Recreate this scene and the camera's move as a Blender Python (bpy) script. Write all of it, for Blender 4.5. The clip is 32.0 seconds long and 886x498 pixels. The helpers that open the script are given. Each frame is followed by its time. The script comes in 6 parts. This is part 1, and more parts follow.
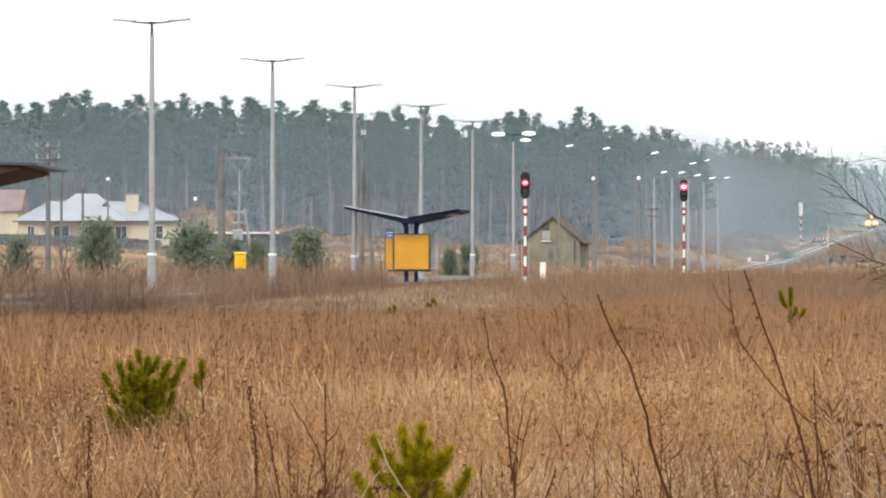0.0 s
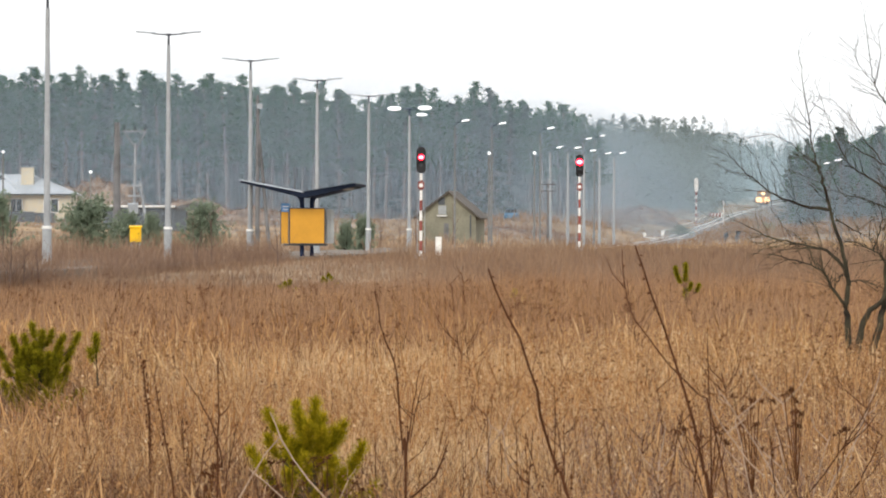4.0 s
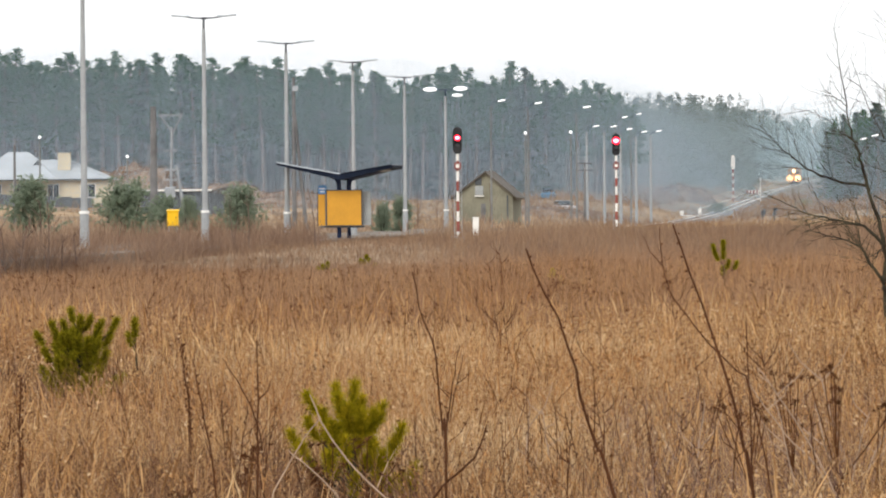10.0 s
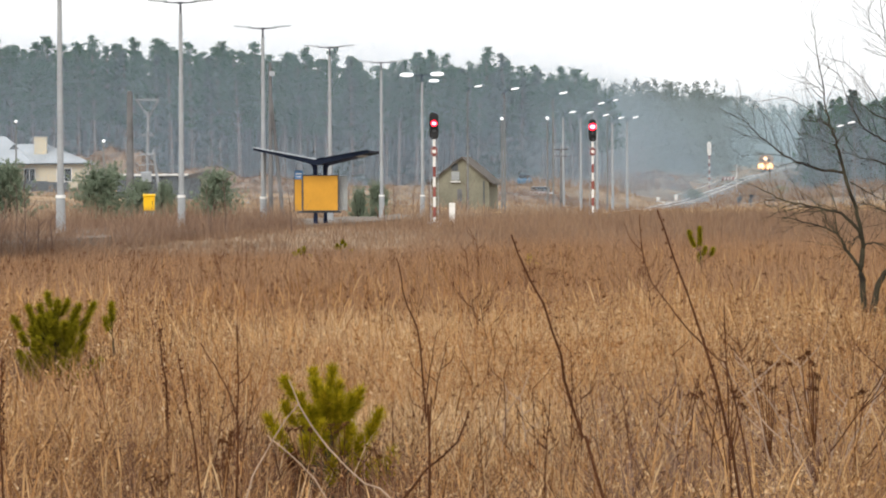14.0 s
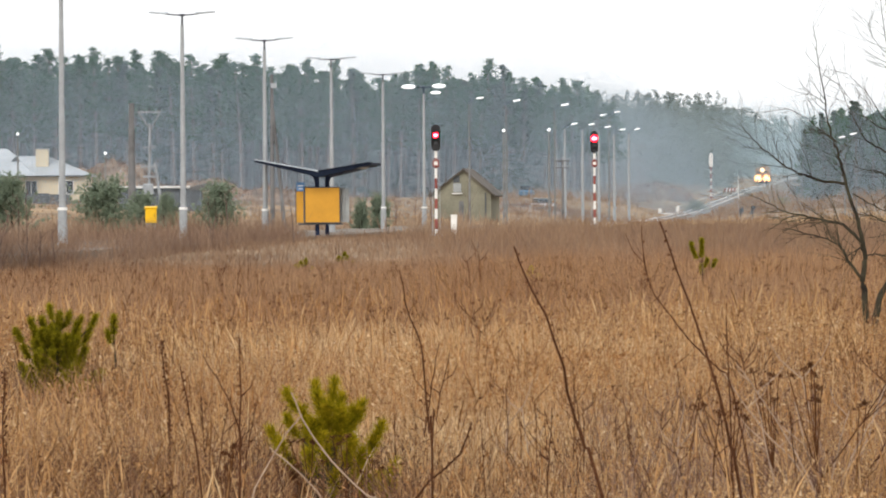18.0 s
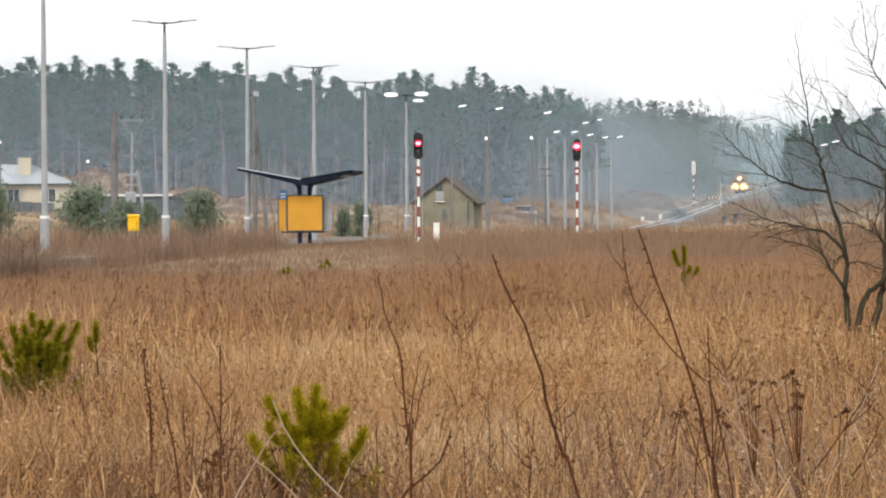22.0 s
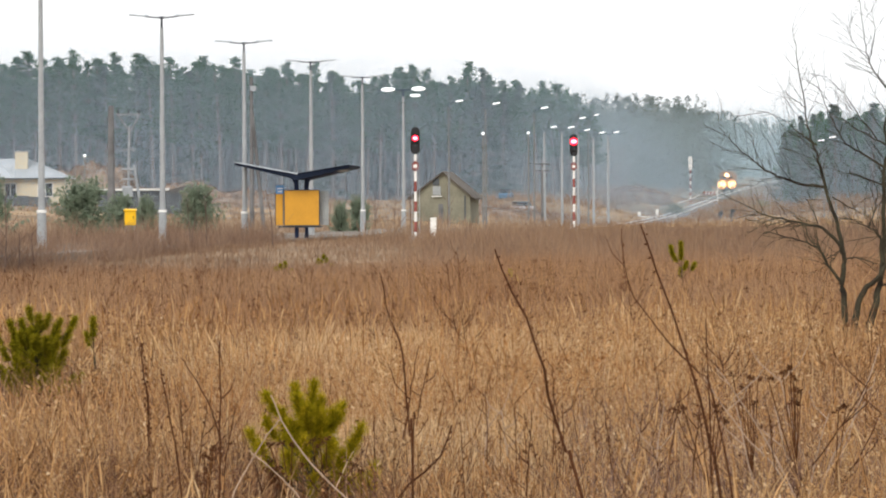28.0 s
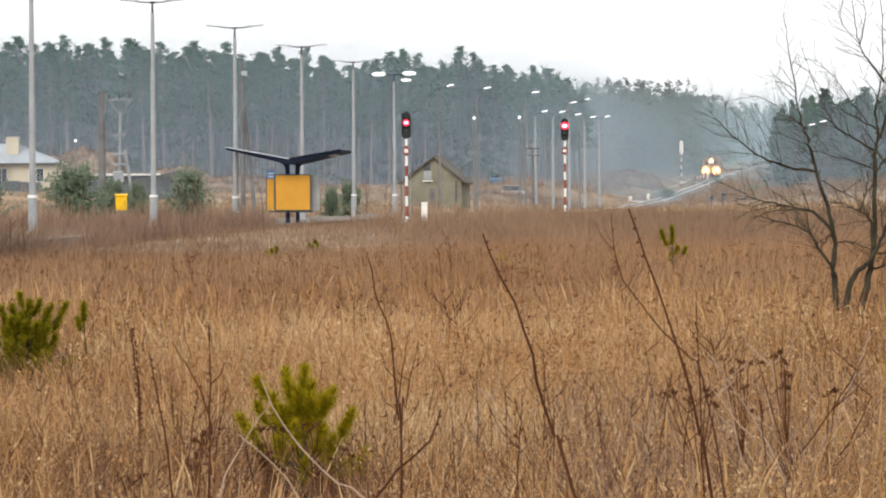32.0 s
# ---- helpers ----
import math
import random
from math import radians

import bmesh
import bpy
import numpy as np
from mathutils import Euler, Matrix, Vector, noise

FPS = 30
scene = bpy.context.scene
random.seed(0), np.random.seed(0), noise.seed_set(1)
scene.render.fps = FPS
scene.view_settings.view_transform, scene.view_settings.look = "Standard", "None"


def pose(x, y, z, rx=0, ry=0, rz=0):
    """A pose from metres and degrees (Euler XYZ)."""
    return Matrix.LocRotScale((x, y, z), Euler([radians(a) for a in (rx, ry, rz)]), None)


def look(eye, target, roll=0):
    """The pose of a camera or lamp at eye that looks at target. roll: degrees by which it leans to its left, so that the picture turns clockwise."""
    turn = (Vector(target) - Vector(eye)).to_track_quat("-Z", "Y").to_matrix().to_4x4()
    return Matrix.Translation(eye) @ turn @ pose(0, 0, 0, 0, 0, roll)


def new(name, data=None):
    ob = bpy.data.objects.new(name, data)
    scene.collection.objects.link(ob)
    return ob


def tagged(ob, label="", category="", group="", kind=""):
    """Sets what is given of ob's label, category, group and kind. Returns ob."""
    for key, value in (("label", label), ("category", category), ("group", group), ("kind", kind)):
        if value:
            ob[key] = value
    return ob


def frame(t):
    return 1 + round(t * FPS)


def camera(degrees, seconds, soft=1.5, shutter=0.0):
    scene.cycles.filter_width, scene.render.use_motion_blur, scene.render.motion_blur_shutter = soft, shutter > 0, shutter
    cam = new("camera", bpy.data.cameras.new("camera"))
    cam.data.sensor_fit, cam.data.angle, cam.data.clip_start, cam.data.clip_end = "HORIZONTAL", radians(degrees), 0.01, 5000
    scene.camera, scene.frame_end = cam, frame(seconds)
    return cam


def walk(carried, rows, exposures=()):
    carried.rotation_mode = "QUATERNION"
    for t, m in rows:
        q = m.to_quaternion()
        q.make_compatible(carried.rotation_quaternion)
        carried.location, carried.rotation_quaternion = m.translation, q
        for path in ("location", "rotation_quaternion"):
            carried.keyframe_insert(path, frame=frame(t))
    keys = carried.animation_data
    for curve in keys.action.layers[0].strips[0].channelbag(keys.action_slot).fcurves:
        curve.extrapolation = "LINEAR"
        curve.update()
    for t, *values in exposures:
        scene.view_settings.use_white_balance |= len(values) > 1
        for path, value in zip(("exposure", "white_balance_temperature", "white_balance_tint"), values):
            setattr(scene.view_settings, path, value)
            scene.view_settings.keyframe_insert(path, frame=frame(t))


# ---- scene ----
# ---- camera: a hand-held long lens that only pans ----
EYE = 1.65
cam = camera(11.48, 32.0, soft=2.0)
TURNS = [  # seconds, sideways sway in metres, yaw, pitch, roll
    (0.0, 0.0000, 0.004, 0.086, 0.005),
    (0.5, 0.0015, -0.123, 0.073, -0.103),
    (1.0, -0.0020, -0.285, 0.039, -0.278),
    (1.5, -0.0031, -0.400, -0.034, -0.198),
    (2.0, -0.0022, -0.526, -0.082, -0.007),
    (2.5, -0.0016, -0.744, -0.108, -0.124),
    (3.0, 0.0008, -0.986, -0.193, -0.182),
    (3.5, 0.0041, -1.285, -0.216, -0.315),
    (5.5, 0.0065, -1.327, -0.499, 0.185),
    (6.0, 0.0035, -1.203, -0.586, 0.198),
    (6.5, 0.0038, -1.099, -0.555, 0.255),
    (7.0, 0.0051, -1.005, -0.382, 0.253),
    (7.5, 0.0071, -0.972, -0.317, 0.457),
    (8.0, 0.0044, -0.913, -0.291, 0.384),
    (8.5, 0.0041, -0.916, -0.350, 0.457),
    (9.0, 0.0058, -0.863, -0.398, 0.531),
    (9.5, 0.0057, -0.864, -0.435, 0.454),
    (10.0, 0.0053, -0.868, -0.496, 0.475),
    (10.5, 0.0038, -0.894, -0.597, 0.438),
    (11.0, 0.0007, -0.954, -0.605, 0.289),
    (11.5, 0.0018, -1.020, -0.667, 0.249),
    (12.0, 0.0006, -1.055, -0.652, 0.282),
    (12.5, -0.0012, -1.098, -0.678, 0.345),
    (13.0, -0.0042, -1.076, -0.633, 0.351),
    (13.5, -0.0045, -1.114, -0.690, 0.245),
    (14.0, -0.0052, -1.178, -0.686, 0.281),
    (14.5, -0.0053, -1.236, -0.623, 0.337),
    (16.5, -0.0072, -1.133, -0.608, 0.282),
    (17.0, -0.0061, -1.132, -0.600, 0.352),
    (17.5, -0.0062, -1.145, -0.608, 0.281),
    (18.0, -0.0061, -1.155, -0.532, 0.352),
    (18.5, -0.0062, -1.179, -0.525, 0.283),
    (19.0, -0.0070, -1.210, -0.586, 0.170),
    (19.5, -0.0071, -1.257, -0.608, 0.283),
    (20.0, -0.0058, -1.332, -0.574, 0.256),
    (20.5, -0.0042, -1.324, -0.533, 0.430),
    (21.0, -0.0017, -1.320, -0.432, 0.464),
    (21.5, -0.0013, -1.360, -0.455, 0.340),
    (22.0, -0.0011, -1.380, -0.429, 0.382),
    (22.5, -0.0011, -1.347, -0.354, 0.357),
    (23.0, -0.0021, -1.280, -0.331, 0.353),
    (23.5, -0.0022, -1.236, -0.338, 0.290),
    (24.0, -0.0031, -1.201, -0.357, 0.365),
    (24.5, -0.0038, -1.198, -0.390, 0.393),
    (25.0, -0.0041, -1.178, -0.454, 0.353),
    (25.5, -0.0037, -1.218, -0.487, 0.461),
    (27.5, -0.0064, -1.351, -0.416, 0.263),
    (28.0, -0.0078, -1.423, -0.496, 0.287),
    (28.5, -0.0083, -1.428, -0.509, 0.205),
    (29.0, -0.0094, -1.418, -0.568, 0.247),
    (29.5, -0.0098, -1.434, -0.619, 0.149),
    (30.0, -0.0079, -1.400, -0.686, 0.245),
    (30.5, -0.0065, -1.441, -0.720, 0.254),
    (31.0, -0.0054, -1.506, -0.766, 0.264),
    (31.5, -0.0042, -1.583, -0.753, 0.265),
    (32.0, -0.0042, -1.538, -0.697, 0.368),
]
walk(cam, [(t, pose(x, 0, EYE, 90 + p, r, y)) for t, x, y, p, r in TURNS], exposures=[(0, 0.36), (6, 0.33), (13, 0.29), (32, 0.28)])

# ---- overcast sky, weak wide sun ----
world = bpy.data.worlds.new("overcast")
scene.world = world
world.use_nodes = True
wn, wl = world.node_tree.nodes, world.node_tree.links
wn.clear()
sky = wn.new("ShaderNodeTexSky")
sky.sky_type, sky.sun_disc = "NISHITA", False
sky.sun_elevation, sky.sun_rotation = radians(38), radians(200)
sky.dust_density = 4.0
thin = wn.new("ShaderNodeVectorMath")
thin.operation = "SCALE"
thin.inputs["Scale"].default_value = 0.1
wl.new(sky.outputs[0], thin.inputs[0])
cloud = wn.new("ShaderNodeTexNoise")
cloud.inputs["Scale"].default_value, cloud.inputs["Detail"].default_value = 1.6, 4.0
cloud_ramp = wn.new("ShaderNodeValToRGB")
cloud_ramp.color_ramp.elements[0].position, cloud_ramp.color_ramp.elements[0].color = 0.25, (0.93, 0.96, 1.0, 1)
cloud_ramp.color_ramp.elements[1].position, cloud_ramp.color_ramp.elements[1].color = 0.75, (1.06, 1.06, 1.06, 1)
wl.new(cloud.outputs["Fac"], cloud_ramp.inputs[0])
cover = wn.new("ShaderNodeMixRGB")
cover.inputs[0].default_value = 0.92
wl.new(thin.outputs[0], cover.inputs[1])
wl.new(cloud_ramp.outputs[0], cover.inputs[2])
back = wn.new("ShaderNodeBackground")
back.inputs["Strength"].default_value = 1.0
wl.new(cover.outputs[0], back.inputs[0])
wout = wn.new("ShaderNodeOutputWorld")
wl.new(back.outputs[0], wout.inputs[0])
sun = new("sun", bpy.data.lights.new("sun", "SUN"))
sun.data.energy, sun.data.angle, sun.data.color = 1.5, radians(25), (1.0, 0.95, 0.88)
sun.matrix_world = look((-40, -110, 90), (0, 0, 0))


# ---- materials ----
def surf(name, base, rough=0.85, var=0.22, big=0.6, fine=14.0, bump=0.15, metal=0.0, island=0.0, second=None, spec=0.3, glow=None, rand=0.0):
    """A worn surface: two scales of colour change, fine relief."""
    m = bpy.data.materials.new(name)
    m.use_nodes = True
    n, l = m.node_tree.nodes, m.node_tree.links
    b = n["Principled BSDF"]
    b.inputs["Roughness"].default_value, b.inputs["Metallic"].default_value = rough, metal
    b.inputs["Specular IOR Level"].default_value = spec
    co = n.new("ShaderNodeTexCoord")
    n1, n2 = n.new("ShaderNodeTexNoise"), n.new("ShaderNodeTexNoise")
    n1.inputs["Scale"].default_value, n2.inputs["Scale"].default_value = big, fine
    n1.inputs["Detail"].default_value = n2.inputs["Detail"].default_value = 5.0
    l.new(co.outputs["Object"], n1.inputs["Vector"])
    l.new(co.outputs["Object"], n2.inputs["Vector"])
    ramp = n.new("ShaderNodeValToRGB")
    dark = [c * (1 - var) for c in base]
    lite = [min(1, c * (1 + var)) for c in (second or base)]
    ramp.color_ramp.elements[0].position, ramp.color_ramp.elements[0].color = 0.32, (*dark, 1)
    ramp.color_ramp.elements[1].position, ramp.color_ramp.elements[1].color = 0.68, (*lite, 1)
    l.new(n1.outputs["Fac"], ramp.inputs[0])
    mul = n.new("ShaderNodeMixRGB")
    mul.blend_type = "MULTIPLY"
    mul.inputs[0].default_value = 0.6
    l.new(ramp.outputs[0], mul.inputs[1])
    r2 = n.new("ShaderNodeMapRange")
    r2.inputs["From Min"].default_value, r2.inputs["From Max"].default_value = 0.3, 0.7
    r2.inputs["To Min"].default_value, r2.inputs["To Max"].default_value = 1 - var, 1 + var * 0.6
    l.new(n2.outputs["Fac"], r2.inputs[0])
    l.new(r2.outputs[0], mul.inputs[2])
    colour = mul.outputs[0]
    if island or rand:
        g = n.new("ShaderNodeNewGeometry") if island else n.new("ShaderNodeObjectInfo")
        mr = n.new("ShaderNodeMapRange")
        mr.inputs["To Min"].default_value, mr.inputs["To Max"].default_value = 1 - (island or rand), 1 + (island or rand)
        l.new(g.outputs["Random Per Island" if island else "Random"], mr.inputs[0])
        m2 = n.new("ShaderNodeVectorMath")
        m2.operation = "SCALE"
        l.new(colour, m2.inputs[0])
        l.new(mr.outputs[0], m2.inputs["Scale"])
        colour = m2.outputs[0]
    l.new(colour, b.inputs["Base Color"])
    if bump:
        bp = n.new("ShaderNodeBump")
        bp.inputs["Strength"].default_value, bp.inputs["Distance"].default_value = bump, 0.02
        l.new(n2.outputs["Fac"], bp.inputs["Height"])
        l.new(bp.outputs[0], b.inputs["Normal"])
    if glow:
        b.inputs["Emission Color"].default_value, b.inputs["Emission Strength"].default_value = (*glow[0], 1), glow[1]
    return m


def straw(name, stops, soft=0.35, patch=None):
    """Dry blades: a colour of its own for each blade, drifting over the field, some light passing through."""
    m = bpy.data.materials.new(name)
    m.use_nodes = True
    n, l = m.node_tree.nodes, m.node_tree.links
    n.clear()
    g = n.new("ShaderNodeNewGeometry")
    ramp = n.new("ShaderNodeValToRGB")
    ramp.color_ramp.interpolation = "LINEAR"
    el = ramp.color_ramp.elements
    while len(el) < len(stops):
        el.new(0.5)
    for i, c in enumerate(stops):
        el[i].position, el[i].color = i / (len(stops) - 1), (*c, 1)
    l.new(g.outputs["Random Per Island"], ramp.inputs[0])
    co, nz = n.new("ShaderNodeTexCoord"), n.new("ShaderNodeTexNoise")
    nz.inputs["Scale"].default_value, nz.inputs["Detail"].default_value = 0.22, 4.0
    l.new(co.outputs["Object"], nz.inputs["Vector"])
    mr = n.new("ShaderNodeMapRange")
    mr.inputs["From Min"].default_value, mr.inputs["From Max"].default_value = 0.35, 0.65
    l.new(nz.outputs["Fac"], mr.inputs[0])
    tint = n.new("ShaderNodeMixRGB")
    tint.blend_type = "MULTIPLY"
    tint.inputs[2].default_value = (*(patch or (0.8, 0.72, 0.66)), 1)
    l.new(mr.outputs[0], tint.inputs[0])
    l.new(ramp.outputs[0], tint.inputs[1])
    d, t, mix, out = n.new("ShaderNodeBsdfDiffuse"), n.new("ShaderNodeBsdfTranslucent"), n.new("ShaderNodeMixShader"), n.new("ShaderNodeOutputMaterial")
    mix.inputs[0].default_value = soft
    l.new(tint.outputs[0], d.inputs[0])
    l.new(tint.outputs[0], t.inputs[0])
    l.new(d.outputs[0], mix.inputs[1])
    l.new(t.outputs[0], mix.inputs[2])
    l.new(mix.outputs[0], out.inputs[0])
    return m


M = {}
M["earth"] = surf("dry_field_soil", (0.19, 0.13, 0.08), 0.95, 0.34, 0.07, 1.1, 0.6, second=(0.31, 0.22, 0.135))
M["tan_grass"] = straw("tan_grass", [(0.135, 0.064, 0.024), (0.58, 0.335, 0.148), (0.79, 0.52, 0.255), (0.27, 0.137, 0.053), (0.88, 0.65, 0.37)], patch=(0.68, 0.55, 0.46))
M["pale_grass"] = straw("pale_straw", [(0.45, 0.29, 0.15), (0.80, 0.60, 0.36), (0.66, 0.46, 0.25), (0.92, 0.74, 0.50)], patch=(0.8, 0.72, 0.64))
M["red_grass"] = straw("rust_grass", [(0.179, 0.100, 0.057), (0.456, 0.285, 0.171), (0.320, 0.198, 0.124), (0.592, 0.405, 0.257)], patch=(0.66, 0.575, 0.53))
# rust grass desaturated for distance, the haze being in the colour
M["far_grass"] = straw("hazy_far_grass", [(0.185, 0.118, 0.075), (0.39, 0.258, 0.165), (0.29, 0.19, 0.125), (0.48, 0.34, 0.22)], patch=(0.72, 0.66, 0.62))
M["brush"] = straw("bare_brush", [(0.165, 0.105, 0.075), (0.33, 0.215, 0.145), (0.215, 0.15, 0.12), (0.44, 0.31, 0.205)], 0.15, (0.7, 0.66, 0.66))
# the brush again, paled for distance: haze put into its colours
M["far_brush"] = straw("hazed_far_brush", [(0.24, 0.17, 0.125), (0.40, 0.30, 0.215), (0.30, 0.225, 0.175), (0.52, 0.40, 0.28)], 0.2)
M["grey_stem"] = surf("grey_brown_sapling_bark", (0.15, 0.105, 0.085), 0.9, 0.3, 8, 60, 0.3, spec=0.05)
M["dark_twig"] = straw("dark_dead_twig", [(0.07, 0.04, 0.028), (0.15, 0.09, 0.06), (0.11, 0.07, 0.05)], 0.1)
M["stem"] = surf("dark_dry_stem", (0.085, 0.036, 0.018), 0.9, 0.3, 8, 60, 0.3, spec=0.04)
M["pale_stem"] = surf("bleached_stem", (0.42, 0.30, 0.21), 0.8, 0.25, 8, 60, 0.3)
M["seed"] = surf("brown_seed_head", (0.10, 0.042, 0.018), 0.95, 0.3, 10, 80, 0.3, island=0.3, spec=0.02)
M["needle"] = straw("young_pine_needle", [(0.09, 0.095, 0.006), (0.47, 0.385, 0.015), (0.24, 0.22, 0.010), (0.92, 0.66, 0.040)], 0.42, (0.82, 0.82, 0.7))
M["rust_weed"] = straw("dark_rusty_weed", [(0.07, 0.038, 0.027), (0.20, 0.105, 0.065), (0.12, 0.065, 0.045), (0.28, 0.16, 0.10)], 0.1, (0.75, 0.7, 0.7))
M["heath"] = straw("purple_heath_twig", [(0.10, 0.065, 0.06), (0.27, 0.18, 0.155), (0.17, 0.11, 0.095), (0.40, 0.29, 0.23)], 0.1, (0.75, 0.7, 0.7))
M["dark_needle"] = straw("dark_young_pine_needle", [(0.05, 0.06, 0.007), (0.31, 0.27, 0.016), (0.14, 0.145, 0.009), (0.68, 0.53, 0.04)], 0.25, (0.82, 0.82, 0.7))
M["dead_needle"] = straw("rusty_needle", [(0.16, 0.06, 0.03), (0.28, 0.13, 0.06)], 0.3)
M["bark"] = surf("grey_bark", (0.036, 0.029, 0.026), 0.95, 0.35, 2.6, 30, 0.6, second=(0.068, 0.062, 0.04), spec=0.04)
M["pine_bark"] = surf("pine_bark", (0.19, 0.155, 0.145), 0.9, 0.3, 0.4, 5, 0.5, rand=0.25)
M["pine"] = straw("pine_crown", [(0.045, 0.115, 0.058), (0.085, 0.175, 0.092), (0.06, 0.135, 0.07), (0.11, 0.19, 0.095)], 0.35, (0.8, 0.88, 0.9))
M["spruce"] = straw("dark_crown", [(0.06, 0.09, 0.07), (0.08, 0.12, 0.10), (0.10, 0.13, 0.10)], 0.3, (0.8, 0.86, 0.9))
# paler and greyer than the near pines: haze put into the crown colour
M["wood_a"] = straw("hazed_far_crown", [(0.101, 0.132, 0.099), (0.134, 0.165, 0.127), (0.134, 0.132, 0.099)], 0.4, (0.88, 0.9, 0.95))
# colours of the strips that stand in for haze, tinted for each distance
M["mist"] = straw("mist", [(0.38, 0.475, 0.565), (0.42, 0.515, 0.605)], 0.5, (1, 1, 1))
M["low_haze"] = straw("low_haze", [(0.52, 0.50, 0.58), (0.58, 0.56, 0.64)], 0.5, (1, 1, 1))
M["line_haze"] = straw("line_haze", [(0.40, 0.505, 0.545), (0.44, 0.545, 0.585)], 0.5, (1, 1, 1))
M["far_haze"] = straw("far_haze", [(0.56, 0.76, 0.87), (0.62, 0.82, 0.93)], 0.5, (1, 1, 1))
# leaf colour lightened and greyed to carry the haze over these bushes
M["juniper"] = straw("young_pine_leaf", [(0.23, 0.285, 0.21), (0.31, 0.365, 0.275), (0.27, 0.32, 0.24), (0.35, 0.385, 0.29)], 0.55, (0.85, 0.9, 0.85))
M["concrete"] = surf("column_concrete", (0.355, 0.37, 0.38), 0.85, 0.16, 0.8, 9, 0.25)
M["steel_dark"] = surf("dark_painted_steel", (0.045, 0.05, 0.06), 0.5, 0.25, 2, 20, 0.1, spec=0.5)
M["steel_blue"] = surf("blue_painted_steel", (0.018, 0.03, 0.075), 0.7, 0.2, 2, 20, 0.1, spec=0.2)
M["navy"] = surf("navy_roof_sheet", (0.012, 0.018, 0.035), 0.8, 0.3, 1.5, 12, 0.15, spec=0.12)
M["pale_sheet"] = surf("pale_roof_sheet", (0.55, 0.60, 0.66), 0.4, 0.15, 1, 10, 0.1)
M["yellow"] = surf("amber_board", (0.64, 0.315, 0.032), 0.5, 0.07, 1.2, 9, 0.05)
M["amber_bin"] = surf("yellow_plastic", (0.85, 0.50, 0.01), 0.45, 0.1, 2, 15, 0.05)
M["blue_sign"] = surf("blue_sign_sheet", (0.12, 0.27, 0.52), 0.45, 0.12, 3, 20, 0.05)
M["grey_panel"] = surf("grey_glazed_panel", (0.34, 0.36, 0.36), 0.25, 0.15, 1, 10, 0.05, spec=0.5)
M["white"] = surf("white_paint", (0.78, 0.77, 0.74), 0.6, 0.12, 3, 20, 0.1)
# red muted towards pink: haze put into the paint colour
M["red"] = surf("hazed_red_paint", (0.27, 0.085, 0.072), 0.7, 0.25, 3, 20, 0.1, spec=0.15)
M["black"] = surf("black_paint", (0.02, 0.02, 0.022), 0.6, 0.3, 4, 20, 0.1)
M["red_lamp"] = surf("lit_red_lens", (0.6, 0.02, 0.02), 0.3, 0.05, 5, 20, 0, glow=((1.0, 0.012, 0.035), 4.0))
M["red_bulb"] = surf("lit_red_bulb", (0.9, 0.3, 0.3), 0.3, 0.05, 5, 20, 0, glow=((1.0, 0.16, 0.24), 6.0))
M["dark_lens"] = surf("unlit_lens", (0.03, 0.03, 0.035), 0.15, 0.1, 5, 20, 0, spec=0.6)
# white covers with emission that keeps the heads bright
M["lumen"] = surf("emissive_lamp_cover", (0.85, 0.85, 0.85), 0.4, 0.05, 4, 20, 0, glow=((0.95, 0.97, 1.0), 0.75))
# headlamp bloom is built as oversized emissive discs
M["head_lamp"] = surf("bloomed_headlamp", (0.9, 0.8, 0.6), 0.3, 0.05, 4, 20, 0, glow=((1.0, 0.60, 0.24), 2.6))
M["lamp_glare"] = surf("headlamp_glare", (0.9, 0.6, 0.3), 0.3, 0.05, 4, 20, 0, glow=((1.0, 0.42, 0.08), 1.7))
M["top_lamp"] = surf("lit_top_lamp", (0.9, 0.8, 0.7), 0.3, 0.05, 4, 20, 0, glow=((1.0, 0.72, 0.40), 3.2))
# orange and brown base colours put the headlamps' glow on front and body
M["loco"] = surf("locomotive_glow_body", (0.36, 0.21, 0.12), 0.6, 0.3, 1, 10, 0.1)
M["loco_glow_front"] = surf("locomotive_glow_front", (0.75, 0.34, 0.09), 0.6, 0.25, 1, 10, 0.1)
M["glass"] = surf("dark_window_glass", (0.03, 0.035, 0.04), 0.08, 0.1, 2, 10, 0, spec=0.6)
M["render_wall"] = surf("cream_render", (0.60, 0.53, 0.40), 0.9, 0.1, 0.5, 6, 0.2)
M["roof_grey"] = surf("pale_metal_roof", (0.39, 0.42, 0.45), 0.5, 0.1, 0.4, 5, 0.1, rand=0.06)
M["tile_roof"] = surf("faded_brown_roof", (0.30, 0.22, 0.21), 0.85, 0.2, 0.5, 5, 0.2)
M["shed_wall"] = surf("grey_green_render", (0.23, 0.22, 0.165), 0.92, 0.2, 0.6, 6, 0.3)
M["shed_roof"] = surf("mossy_roof_felt", (0.13, 0.115, 0.10), 0.92, 0.25, 0.6, 6, 0.3)
M["wood"] = surf("weathered_wood", (0.165, 0.165, 0.168), 0.9, 0.3, 1.2, 20, 0.4)
M["rust_board"] = surf("rusty_eave_board", (0.10, 0.05, 0.033), 0.85, 0.35, 1.5, 14, 0.3)
M["fence"] = surf("dark_fence_sheet", (0.10, 0.11, 0.12), 0.8, 0.15, 0.8, 8, 0.1)
M["lamp_pole"] = surf("dull_lamp_pole", (0.20, 0.205, 0.205), 0.7, 0.2, 1, 12, 0.1)
M["mast"] = surf("dull_mast_steel", (0.31, 0.335, 0.36), 0.6, 0.2, 2, 15, 0.1, metal=0.1)
